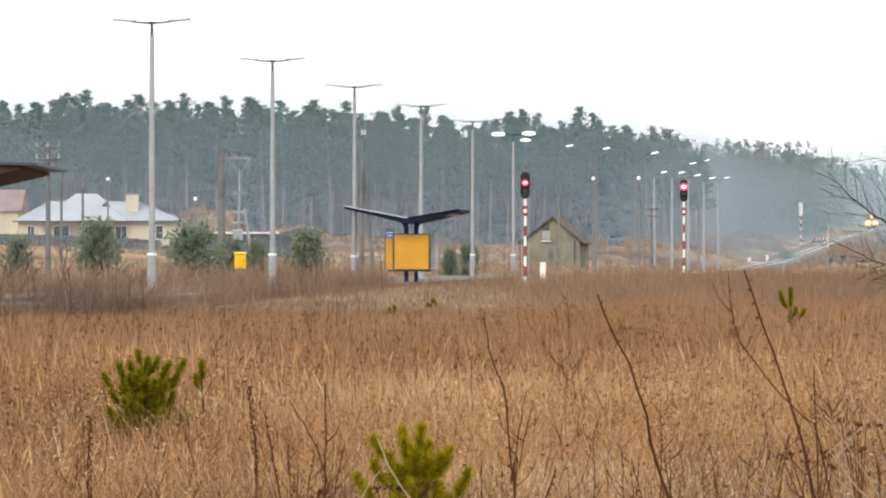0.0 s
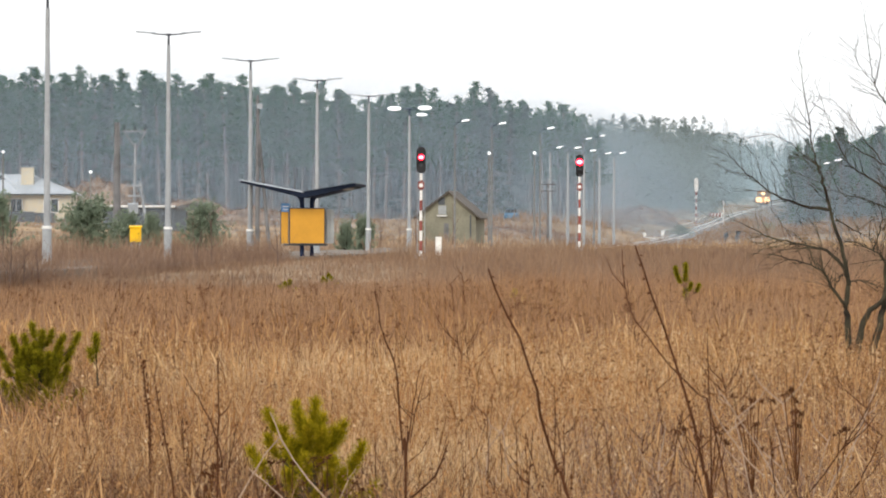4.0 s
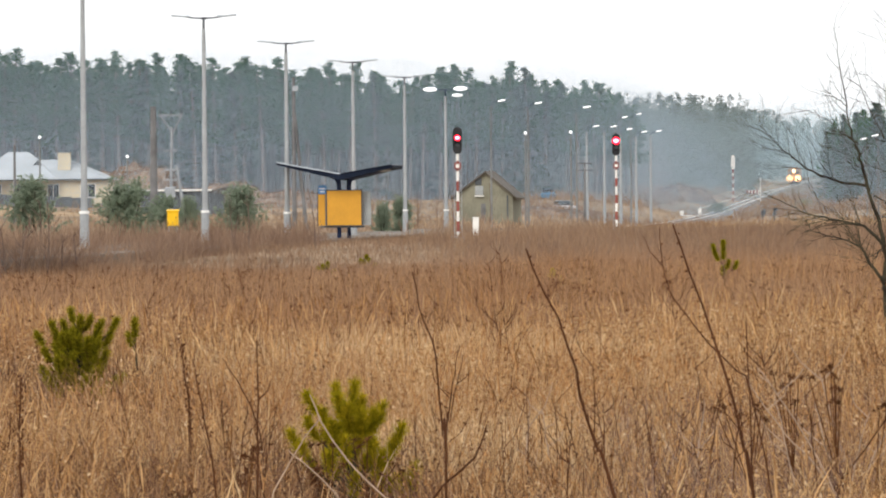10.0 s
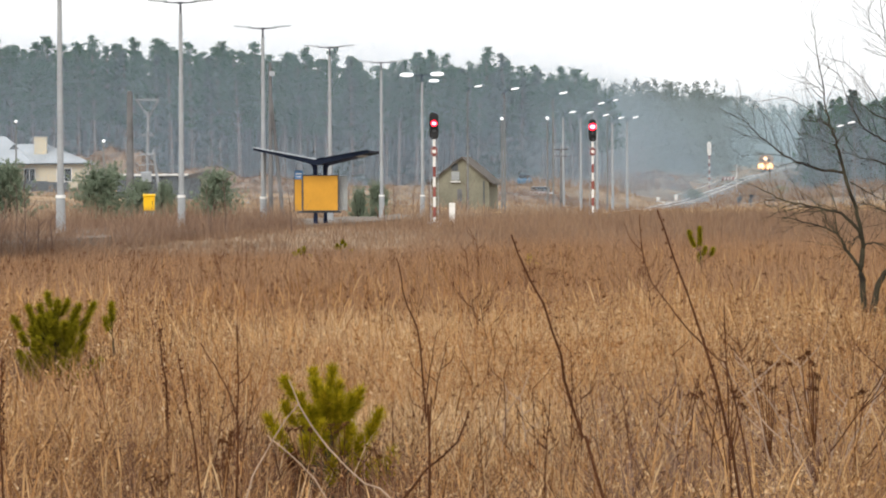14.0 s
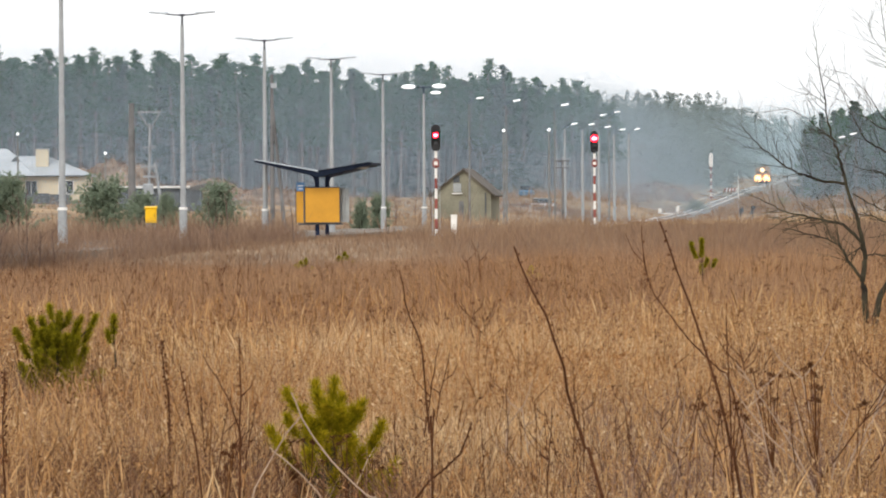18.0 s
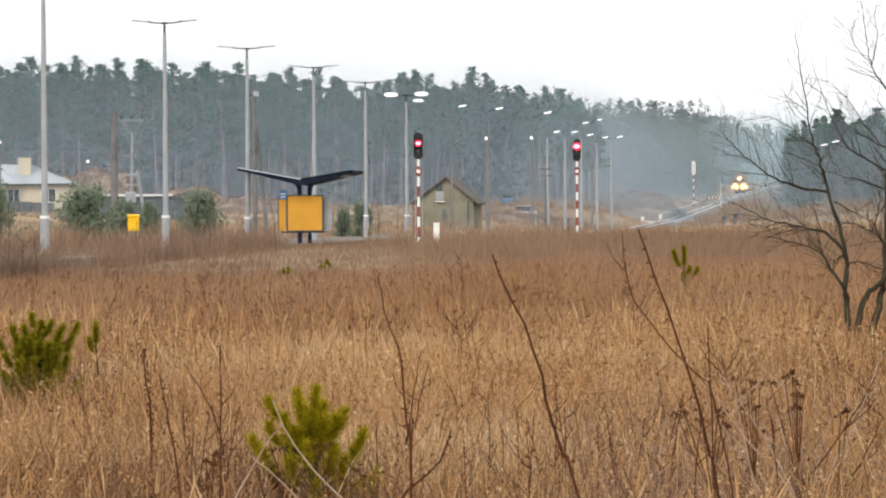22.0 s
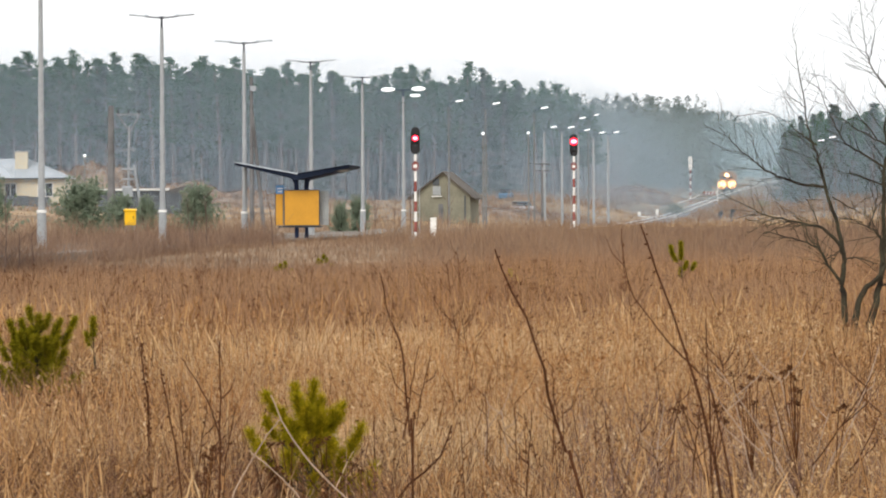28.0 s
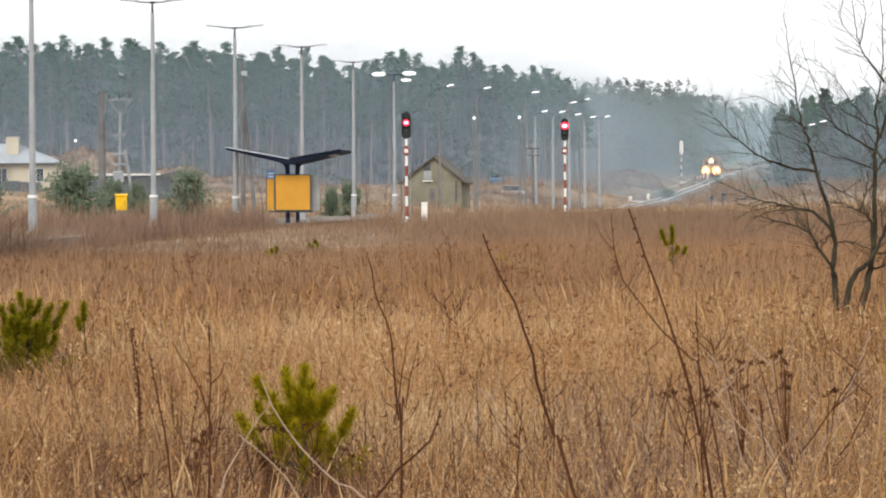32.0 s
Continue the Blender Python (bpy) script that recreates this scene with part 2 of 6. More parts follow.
M["galv"] = surf("galvanised_steel", (0.40, 0.43, 0.46), 0.5, 0.15, 2, 15, 0.1, metal=0.3)
M["slab"] = surf("platform_slab", (0.19, 0.165, 0.14), 0.92, 0.25, 0.7, 9, 0.4, rand=0.15)
M["ballast"] = surf("rail_ballast", (0.20, 0.182, 0.168), 0.95, 0.35, 0.7, 6, 0.9)
# near-white base colour stands in for sky reflected in the rails
M["rail"] = surf("sky_white_rail", (0.80, 0.79, 0.77), 0.35, 0.12, 1, 20, 0.1, metal=0.15, spec=0.6)
M["sleeper"] = surf("concrete_sleeper", (0.33, 0.31, 0.285), 0.9, 0.2, 1, 10, 0.3, rand=0.15)
M["mound"] = surf("sandy_mound", (0.14, 0.105, 0.085), 0.95, 0.5, 0.5, 2.5, 0.9, second=(0.23, 0.175, 0.135))
M["car_blue"] = surf("blue_car_paint", (0.07, 0.16, 0.26), 0.3, 0.1, 1, 10, 0, spec=0.5)
M["car_white"] = surf("white_car_paint", (0.60, 0.61, 0.63), 0.35, 0.06, 1, 10, 0, spec=0.5)
M["rubber"] = surf("tyre_rubber", (0.02, 0.02, 0.02), 0.9, 0.2, 4, 20, 0.1)


# ---- mesh helpers ----
def ground_z(x, y):
    """The lie of the land: flat field, a long rise behind the station, a shallow cutting shaped to keep the line in the
    camera's view.
    """
    s = lambda a, b, v: (lambda u: u * u * (3 - 2 * u))(min(1.0, max(0.0, (v - a) / (b - a))))
    z = 0.3 * s(110, 180, y) + 2.9 * s(300, 620, y) + max(0.0, y - 620) * 0.0105
    z += 0.8 * s(0, 60, -x) * s(330, 420, y)
    z += 1.1 * s(0, 40, -x) * s(320, 400, y) * (1 - s(425, 520, y))
    dx = x - track_x(y)
    w = math.exp(-(dx / (24.0 if dx > 0 else 9.0)) ** 2) * s(290, 410, y)
    return z * (1 - w) + (track_z(y) - 0.4) * w


def track_x(y):
    """Centre line of the running line."""
    return 69.2 + 0.118 * (y - 790) if y > 400 else 23.18 + 0.112 * (y - 400)


def track_z(y):
    """Height of the rails."""
    return float(np.interp(y, [0, 140, 220, 430, 480, 577, 767, 790, 867, 911, 989, 1077, 1143, 1600, 2400], [-0.15, -0.1, 0.08, 0.2, 0.3, 1.0, 3.65, 4.2, 5.2, 5.7, 6.4, 7.55, 8.45, 12.8, 20.0]))


def lamp_x(y):
    """The row of lamp columns down the middle of the platform."""
    return -9.7 + 0.106 * (y - 147)


def mesh_from(name, verts, faces):
    me = bpy.data.meshes.new(name)
    me.from_pydata(verts, [], faces)
    me.update()
    return me


def part(name, bm, material, parent=None, label=""):
    """Links a bmesh (or a mesh) as one mesh object under a thing or part."""
    if isinstance(bm, bmesh.types.BMesh):
        me = bpy.data.meshes.new(name)
        bmesh.ops.recalc_face_normals(bm, faces=bm.faces)
        bm.to_mesh(me)
        bm.free()
    else:
        me = bm
    if not me.materials:
        me.materials.append(M[material])
    ob = new(name, me)
    if parent:
        ob.parent = parent
    if label:
        ob["label"] = label
    return ob


def thing(name, at, label, category, group="", turn=0.0, kind=""):
    ob = new(name)
    ob.empty_display_size = 0.2
    ob.matrix_basis = pose(*at, 0, 0, turn)
    return tagged(ob, label, category, group, kind)


def box(bm, c, s, turn=None, bevel=0.0):
    m = Matrix.Translation(c) @ (turn or Matrix()) @ Matrix.Diagonal((*s, 1))
    g = bmesh.ops.create_cube(bm, size=1.0, matrix=m)
    if bevel:
        es = list({e for v in g["verts"] for e in v.link_edges})
        bmesh.ops.bevel(bm, geom=es, offset=bevel, segments=1, affect="EDGES")
    return bm


def rod(bm, a, b, r0, r1=None, seg=10):
    a, b = Vector(a), Vector(b)
    r1 = r0 if r1 is None else r1
    d = b - a
    m = Matrix.Translation((a + b) / 2) @ d.to_track_quat("Z", "Y").to_matrix().to_4x4()
    bmesh.ops.create_cone(bm, cap_ends=True, segments=seg, radius1=r0, radius2=max(r1, 1e-4), depth=d.length, matrix=m)
    return bm


def tube(bm, pts, radii, seg=7):
    """A tapered, bent tube through a few places."""
    pts = [Vector(p) for p in pts]
    rings = []
    for i, p in enumerate(pts):
        d = (pts[min(i + 1, len(pts) - 1)] - pts[max(i - 1, 0)]).normalized()
        q = d.to_track_quat("Z", "Y")
        rings.append([bm.verts.new(p + q @ Vector((math.cos(a) * radii[i], math.sin(a) * radii[i], 0))) for a in (k * math.tau / seg for k in range(seg))])
    for r, s in zip(rings, rings[1:]):
        for k in range(seg):
            bm.faces.new((r[k], r[(k + 1) % seg], s[(k + 1) % seg], s[k]))
    bm.faces.new(rings[0][::-1])
    bm.faces.new(rings[-1])
    return bm


def bend(pts, n=10):
    """A smooth run of places through the given ones."""
    P = [Vector(p) for p in pts]
    if len(P) < 3:
        return [P[0].lerp(P[-1], i / n) for i in range(n + 1)]
    out = []
    for i in range(len(P) - 1):
        a, b, c, d = P[max(i - 1, 0)], P[i], P[i + 1], P[min(i + 2, len(P) - 1)]
        for k in range(max(2, n // (len(P) - 1))):
            t = k / max(2, n // (len(P) - 1))
            out.append(0.5 * (2 * b + (c - a) * t + (2 * a - 5 * b + 4 * c - d) * t * t + (3 * b - a - 3 * c + d) * t ** 3))
    return out + [P[-1]]


def prism(bm, outline, y0, y1):
    """A closed outline in x and z, pulled from y0 to y1."""
    a = [bm.verts.new((x, y0, z)) for x, z in outline]
    b = [bm.verts.new((x, y1, z)) for x, z in outline]
    bm.faces.new(a)
    bm.faces.new(b[::-1])
    for i in range(len(a)):
        j = (i + 1) % len(a)
        bm.faces.new((a[i], b[i], b[j], a[j]))
    return bm


B = bmesh.new


def strands(name, root, height, width, lean, material, profile=(1.0, 0.9, 0.6), rng=None, bow=2.0, plain=False):
    """Many narrow blades as one mesh: each bends over by its lean."""
    N = len(root)
    rng = rng or np.random.default_rng(1)
    phi, psi = rng.uniform(0, math.tau, N), rng.uniform(0, math.tau, N)
    w = np.stack([np.cos(psi), np.sin(psi), np.zeros(N)], 1)
    d = np.stack([np.cos(phi), np.sin(phi), np.zeros(N)], 1)
    if plain:
        V = np.zeros((N, 5, 3))
        for k, (s, p) in enumerate(((0.0, profile[0]), (0.55, profile[1]))):
            c = root + d * (lean * height * s ** bow)[:, None] + np.array([0, 0, 1.0]) * (height * s)[:, None]
            V[:, 2 * k] = c - w * (width * p / 2)[:, None]
            V[:, 2 * k + 1] = c + w * (width * p / 2)[:, None]
        V[:, 4] = root + d * (lean * height)[:, None] + np.array([0, 0, 1.0]) * height[:, None]
        F = np.array([[0, 1, 3], [0, 3, 2], [2, 3, 4]])
        return soup(name, V.reshape(-1, 3), (np.arange(N)[:, None, None] * 5 + F[None]).reshape(-1, 3), material)
    V = np.zeros((N, 7, 3))
    for k, (s, p) in enumerate(zip((0.0, 0.45, 0.8), profile)):
        c = root + d * (lean * height * s ** bow)[:, None] + np.array([0, 0, 1.0]) * (height * s)[:, None]
        V[:, 2 * k] = c - w * (width * p / 2)[:, None]
        V[:, 2 * k + 1] = c + w * (width * p / 2)[:, None]
    V[:, 6] = root + d * (lean * height)[:, None] + np.array([0, 0, 1.0]) * height[:, None]
    F = np.array([[0, 1, 3], [0, 3, 2], [2, 3, 5], [2, 5, 4], [4, 5, 6]])
    return soup(name, V.reshape(-1, 3), (np.arange(N)[:, None, None] * 7 + F[None]).reshape(-1, 3), material)


def soup(name, V, T, material):
    """A mesh from arrays of corners and triangles."""
    me = bpy.data.meshes.new(name)
    me.vertices.add(len(V))
    me.vertices.foreach_set("co", np.ascontiguousarray(V, dtype=np.float32).ravel())
    me.loops.add(len(T) * 3)
    me.loops.foreach_set("vertex_index", np.ascontiguousarray(T, dtype=np.int32).ravel())
    me.polygons.add(len(T))
    me.polygons.foreach_set("loop_start", np.arange(0, len(T) * 3, 3, dtype=np.int32))
    me.update(calc_edges=True)
    me.validate()
    me.materials.append(M[material])
    return me


def tufts(rng, centres, size, per=7, droop=0.0):
    """Spiky clumps of small leaf blades round each centre: corners and triangles."""
    C = np.repeat(np.asarray(centres, float), per, axis=0)
    S = np.repeat(np.broadcast_to(np.asarray(size, float), (len(centres),)), per)
    N = len(C)
    d = rng.normal(size=(N, 3))
    d[:, 2] = d[:, 2] * 0.6 + 0.25 - droop
    d /= np.linalg.norm(d, axis=1)[:, None]
    e = np.cross(d, rng.normal(size=(N, 3)))
    e /= np.linalg.norm(e, axis=1)[:, None]
    L = S * rng.uniform(0.6, 1.2, N)
    o = C + rng.normal(size=(N, 3)) * S[:, None] * 0.3
    V = np.stack([o - e * (L * 0.28)[:, None], o + e * (L * 0.28)[:, None], o + d * L[:, None]], 1)
    return V.reshape(-1, 3), np.arange(N * 3).reshape(-1, 3)


# ---- ground ----
def ground():
    xs = np.concatenate([np.linspace(-2500, -200, 12), np.linspace(-160, 220, 78), np.linspace(280, 2500, 12)])
    ys = np.concatenate([np.linspace(-400, -20, 6), np.linspace(0, 300, 46), np.linspace(306, 1250, 150), np.linspace(1300, 4500, 30)])
    V = [(x, y, ground_z(x, y) + 0.05 * noise.noise((x * 0.2, y * 0.2, 0)) * (y > 30)) for y in ys for x in xs]
    w = len(xs)
    F = [(j * w + i, j * w + i + 1, (j + 1) * w + i + 1, (j + 1) * w + i) for j in range(len(ys) - 1) for i in range(w - 1)]
    me = mesh_from("ground", V, F)
    me.materials.append(M["earth"])
    for p in me.polygons:
        p.use_smooth = True
    return tagged(new("ground", me), "dry tan field rising gently towards the woods", "ground", kind="structure")


ground()


def field():
    """The dry grass: fine and dense near by, coarser far off."""
    rng = np.random.default_rng(4)

    def scatter(n, y0, y1, x0=-0.115, x1=0.245, power=2.0):
        y = (rng.uniform(0, 1, n) * (y1 ** power - y0 ** power) + y0 ** power) ** (1 / power)
        return rng.uniform(x0, x1, n) * y, y

    def clump(x, y, spread):
        k = rng.integers(0, max(1, len(x) // 11), len(x))
        return x[k] + rng.normal(0, spread, len(x)), y[k] + rng.normal(0, spread, len(x))

    def root(x, y, thin=True):
        row = -9.7 + 0.106 * (y - 147)
        keep = (y < 95) | (x > row + 3.3) | (x < row - 3.2) | (rng.uniform(0, 1, len(x)) < 0.45)
        # thinned before the young pines and bare tree to fit the camera's view
        for px, py, rx, ry in ((-2.42, 35.2, 0.5, 3.2), (-0.12, 21.6, 0.38, 2.8), (6.73, 84, 0.4, 1.5), (5.75, 46.6, 0.6, 2.6)):
            keep &= (((x - px) / rx) ** 2 + ((y - py) / ry) ** 2 > rng.uniform(0.5, 1.2, len(x))) | (rng.uniform(0, 1, len(x)) < 0.09)
        if thin:
            keep &= (((x - 0.7) / 1.8) ** 2 + ((y - 41) / 6) ** 2 > 1) | (rng.uniform(0, 1, len(x)) < 0.4)
        x, y = x[keep], y[keep]
        return np.stack([x, y, np.array([ground_z(a, b) for a, b in zip(x, y)]) - 0.02], 1)

    def sward(p):
        """Growth over the field: low beside the platform, taller towards the line."""
        low = np.interp(p[:, 0] / p[:, 1], [-0.02, 0.006, 0.02, 0.05], [0.42, 0.42, 0.7, 1.0])
        far = np.clip((p[:, 1] - 70) / 40, 0, 1)
        return (1 - far + far * low) * (1 + 0.28 * np.sin(p[:, 0] * 0.9 + 1.3) * np.sin(p[:, 1] * 0.23))

    sets = (
        ("tan_grass", 95000, 15, 46, 0.0042, 0.37, 0.15, 1.35, 1.0),
        ("red_grass", 62000, 16, 62, 0.0042, 0.40, 0.15, 1.6, 0.95),
        ("tan_grass", 80000, 44, 105, 0.0052, 0.42, 0.14, 1.6, 0.75),
        ("red_grass", 125000, 48, 125, 0.0058, 0.52, 0.16, 1.7, 0.7),
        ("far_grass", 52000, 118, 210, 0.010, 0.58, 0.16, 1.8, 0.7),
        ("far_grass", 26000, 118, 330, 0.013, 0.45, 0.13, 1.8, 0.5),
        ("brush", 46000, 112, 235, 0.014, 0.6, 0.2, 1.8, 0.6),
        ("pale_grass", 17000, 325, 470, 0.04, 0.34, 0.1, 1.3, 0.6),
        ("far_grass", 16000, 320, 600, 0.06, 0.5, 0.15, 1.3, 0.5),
    )
    for mat, n, y0, y1, w, h, dh, power, lean in sets:
        x, y = scatter(n, y0, y1, power=power)
        half = int(len(x) * 0.6)
        cx, cy = clump(x[:half], y[:half], 0.10 if y1 < 60 else 0.25)
        p = root(np.concatenate([cx, x[half:]]), np.concatenate([cy, y[half:]]))
        if mat == "tan_grass" and y1 < 110:
            p = p[rng.uniform(0, 1, len(p)) < np.interp(p[:, 0] / p[:, 1], [-0.09, -0.01, 0.02], [0.5, 0.6, 1.0]) + 0.4 * (p[:, 1] < 28)]
        n = len(p)
        me = strands("grass", p, np.clip(rng.normal(h, dh, n), 0.12, 0.95) * sward(p), w * rng.uniform(0.5, 1.6, n), rng.uniform(0.0, lean, n), mat, rng=rng, plain=y0 > 40)
        tagged(new("dry_grass", me), {"pale_grass": "bleached dry grass on the far strip", "tan_grass": "long pale tan dry grass over the field", "brush": "grey-brown dead weeds towards the line", "far_grass": "brown dry grass far across the field, dulled for haze"}.get(mat, "rust-brown dry grass over the field"), "grass", kind="stuff")
    # a bleached patch of straw
    x, y = rng.normal(0.9, 1.1, 17000), rng.normal(40, 4.0, 17000)
    p = root(x, y, False)
    me = strands("grass", p, rng.uniform(0.25, 0.55, len(p)), 0.006 * rng.uniform(0.5, 1.5, len(p)), rng.uniform(0, 0.7, len(p)), "pale_grass", rng=rng)
    tagged(new("bleached_grass", me), "bleached pale straw patch in the field", "grass", kind="stuff")
    x, y = rng.normal(0.65, 0.8, 22000), rng.normal(30.5, 3.8, 22000)
    p = root(x, y, False)
    me = strands("grass", p, rng.uniform(0.25, 0.5, len(p)), 0.0048 * rng.uniform(0.5, 1.5, len(p)), rng.uniform(0, 0.7, len(p)), "pale_grass", rng=rng)
    tagged(new("bleached_grass", me), "pale straw lying among the near grass", "grass", kind="stuff")
    # seed heads: thicker at the tip
    x, y = scatter(9000, 16, 60, power=1.4)
    p = root(x, y)
    me = strands("grass", p, rng.uniform(0.35, 0.7, len(p)) * sward(p), 0.006 * np.clip(p[:, 1] / 30, 1, 3), rng.uniform(0.05, 0.4, len(p)), "tan_grass", profile=(0.25, 0.3, 1.5), rng=rng)
    tagged(new("seeding_grass", me), "tall straw-coloured grass with feathery seed heads", "grass", kind="stuff")
    # dry leaves and spikelets caught in the sward
    x, y = scatter(82000, 16, 58, power=1.1)
    p = root(x, y)
    p[:, 2] += rng.beta(2.2, 1.6, len(p)) * 0.5 * sward(p)
    p = p[rng.uniform(0, 1, len(p)) < np.interp(p[:, 0] / p[:, 1], [-0.08, -0.02, 0.01], [0.6, 0.65, 1.0])]
    V, T = tufts(rng, p, 0.026 * np.clip(p[:, 1] / 30, 0.8, 1.15) * rng.uniform(0.5, 1.5, len(p)), per=3)
    tagged(new("dry_spikelets", soup("dry_spikelets", V, T, "tan_grass")), "dry leaf scraps and spikelets in the grass", "grass", kind="stuff")
    x, y = scatter(34000, 16, 50, power=1.1)
    p = root(x, y)
    p[:, 2] += rng.beta(2.5, 1.3, len(p)) * 0.5 * sward(p)
    p = p[rng.uniform(0, 1, len(p)) < np.interp(p[:, 0] / p[:, 1], [-0.08, -0.02, 0.01], [0.35, 0.45, 1.0])]
    V, T = tufts(rng, p, 0.024 * np.clip(p[:, 1] / 30, 0.8, 1.1) * rng.uniform(0.5, 1.5, len(p)), per=2)
    tagged(new("pale_spikelets", soup("pale_spikelets", V, T, "pale_grass")), "bleached spikelets catching light in the grass", "grass", kind="stuff")
    # dark dead undergrowth close by; its colour also puts shade between the blades
    x, y = scatter(40000, 15, 46, power=1.1)
    p = root(x, y)
    n = len(p)
    me = strands("undergrowth", p, rng.uniform(0.15, 0.5, n), np.full(n, 0.006), rng.uniform(0.1, 1.1, n), "dark_twig", profile=(1, 0.8, 0.6), rng=rng, bow=1.3)
    tagged(new("dead_undergrowth", me), "dark brown dead undergrowth between the grasses", "undergrowth", kind="stuff")
    # a dull purple patch of heathy twigs
    k = 850
    cx, cy = rng.uniform(1.35, 4.4, k), rng.uniform(19, 30, k)
    cx = cx * np.interp(cy, [19, 30], [0.85, 1.15])
    cx, cy = np.repeat(cx, 22) + rng.normal(0, 0.07, k * 22), np.repeat(cy, 22) + rng.normal(0, 0.07, k * 22)
    tall = np.repeat(rng.uniform(0.5, 1.25, k), 22)
    p = root(cx, cy, False)
    n = len(p)
    me = strands("heath", p, rng.uniform(0.2, 0.5, n) * tall[:n], np.full(n, 0.0042), rng.uniform(0.1, 1.0, n), "heath", profile=(1, 0.8, 0.6), rng=rng, bow=1.3)
    tagged(new("dead_heath", me), "dull purple-brown dead heathy twigs among grass", "undergrowth", kind="stuff")
    # dark rusty weeds in the nearest grass
    k = 900
    cx, cy = rng.uniform(-2.3, 0.35, k), rng.uniform(16.5, 25, k)
    cx, cy = np.repeat(cx * cy / 25, 20) + rng.normal(0, 0.06, k * 20), np.repeat(cy, 20) + rng.normal(0, 0.06, k * 20)
    tall = np.repeat(rng.uniform(0.45, 1.2, k), 20)
    p = root(cx, cy, False)
    n = len(p)
    me = strands("weed", p, rng.uniform(0.15, 0.45, n) * tall[:n], np.full(n, 0.0045), rng.uniform(0.1, 1.0, n), "rust_weed", profile=(1, 0.8, 0.6), rng=rng, bow=1.3)
    tagged(new("rusty_weeds", me), "dark rust-brown dead weeds in the near grass", "undergrowth", kind="stuff")
    q = p[rng.integers(0, n, 2600)]
    q[:, 2] += rng.uniform(0.15, 0.42, len(q))
    V, T = tufts(rng, q, 0.018, per=5)
    V[:, 2] = np.repeat(q[:, 2], 15) + (V[:, 2] - np.repeat(q[:, 2], 15)) * 0.4
    tagged(new("rusty_seed_heads", soup("rusty_seed_heads", V, T, "rust_weed")), "flat dark brown seed heads of near weeds", "undergrowth", kind="stuff")
    cx, cy = rng.normal(2.28, 0.12, 2600), rng.normal(21.0, 0.5, 2600)
    p = root(cx, cy, False)
    n = len(p)
    me = strands("weed", p, rng.uniform(0.15, 0.5, n), np.full(n, 0.005), rng.uniform(0.2, 1.1, n), "rust_weed", profile=(1, 0.8, 0.6), rng=rng, bow=1.3)
    tagged(new("rusty_clump", me), "dark rust-brown clump of dead leaves and stems", "undergrowth", kind="stuff")
    # open ground beside the view, thinly grown
    x = np.concatenate([rng.uniform(-60, -3, 5000), rng.uniform(5, 80, 5000)])
    y = rng.uniform(5, 130, 10000)
    keep = (np.abs(x) > 0.13 * y)
    p = root(x[keep], y[keep])
    me = strands("grass", p, rng.uniform(0.3, 0.6, len(p)), np.full(len(p), 0.05), rng.uniform(0.05, 0.4, len(p)), "tan_grass", rng=rng)
    tagged(new("thin_grass", me), "thin tan dry grass at the field's sides", "grass", kind="stuff")


field()


def weeds():
    """Dark dead weeds with small seed heads, scattered over the near field."""
    rng = np.random.default_rng(9)
    n = 1700
    y = (rng.uniform(0, 1, n) * (95 ** 1.3 - 17 ** 1.3) + 17 ** 1.3) ** (1 / 1.3)
    x = rng.uniform(-0.112, 0.24, n) * y
    root = np.stack([x, y, np.zeros(n)], 1)
    root = np.repeat(root, 3, axis=0) + np.concatenate([rng.normal(0, 0.06, (n * 3, 2)), np.zeros((n * 3, 1))], 1)
    h = rng.uniform(0.3, 0.75, n * 3)
    w = 0.005 * np.clip(root[:, 1] / 28, 1, 2.4)
    me = strands("weed", root, h, w, rng.uniform(0.02, 0.5, n * 3), "stem", profile=(1, 0.8, 0.6), rng=rng, bow=1.4)
    tagged(new("dead_weeds", me), "thin dark dead weeds standing in the grass", "weeds", kind="stuff")
    tip = root[: n * 2] + np.stack([rng.normal(0, 0.05, n * 2), rng.normal(0, 0.05, n * 2), h[: n * 2] * rng.uniform(0.8, 1.0, n * 2)], 1)
    V, T = tufts(rng, tip, 0.016 * np.clip(tip[:, 1] / 28, 1, 2), per=6)
    tagged(new("weed_seed_heads", soup("weed_seed_heads", V, T, "seed")), "small dark brown seed heads of dead weeds", "weeds", kind="stuff")


weeds()


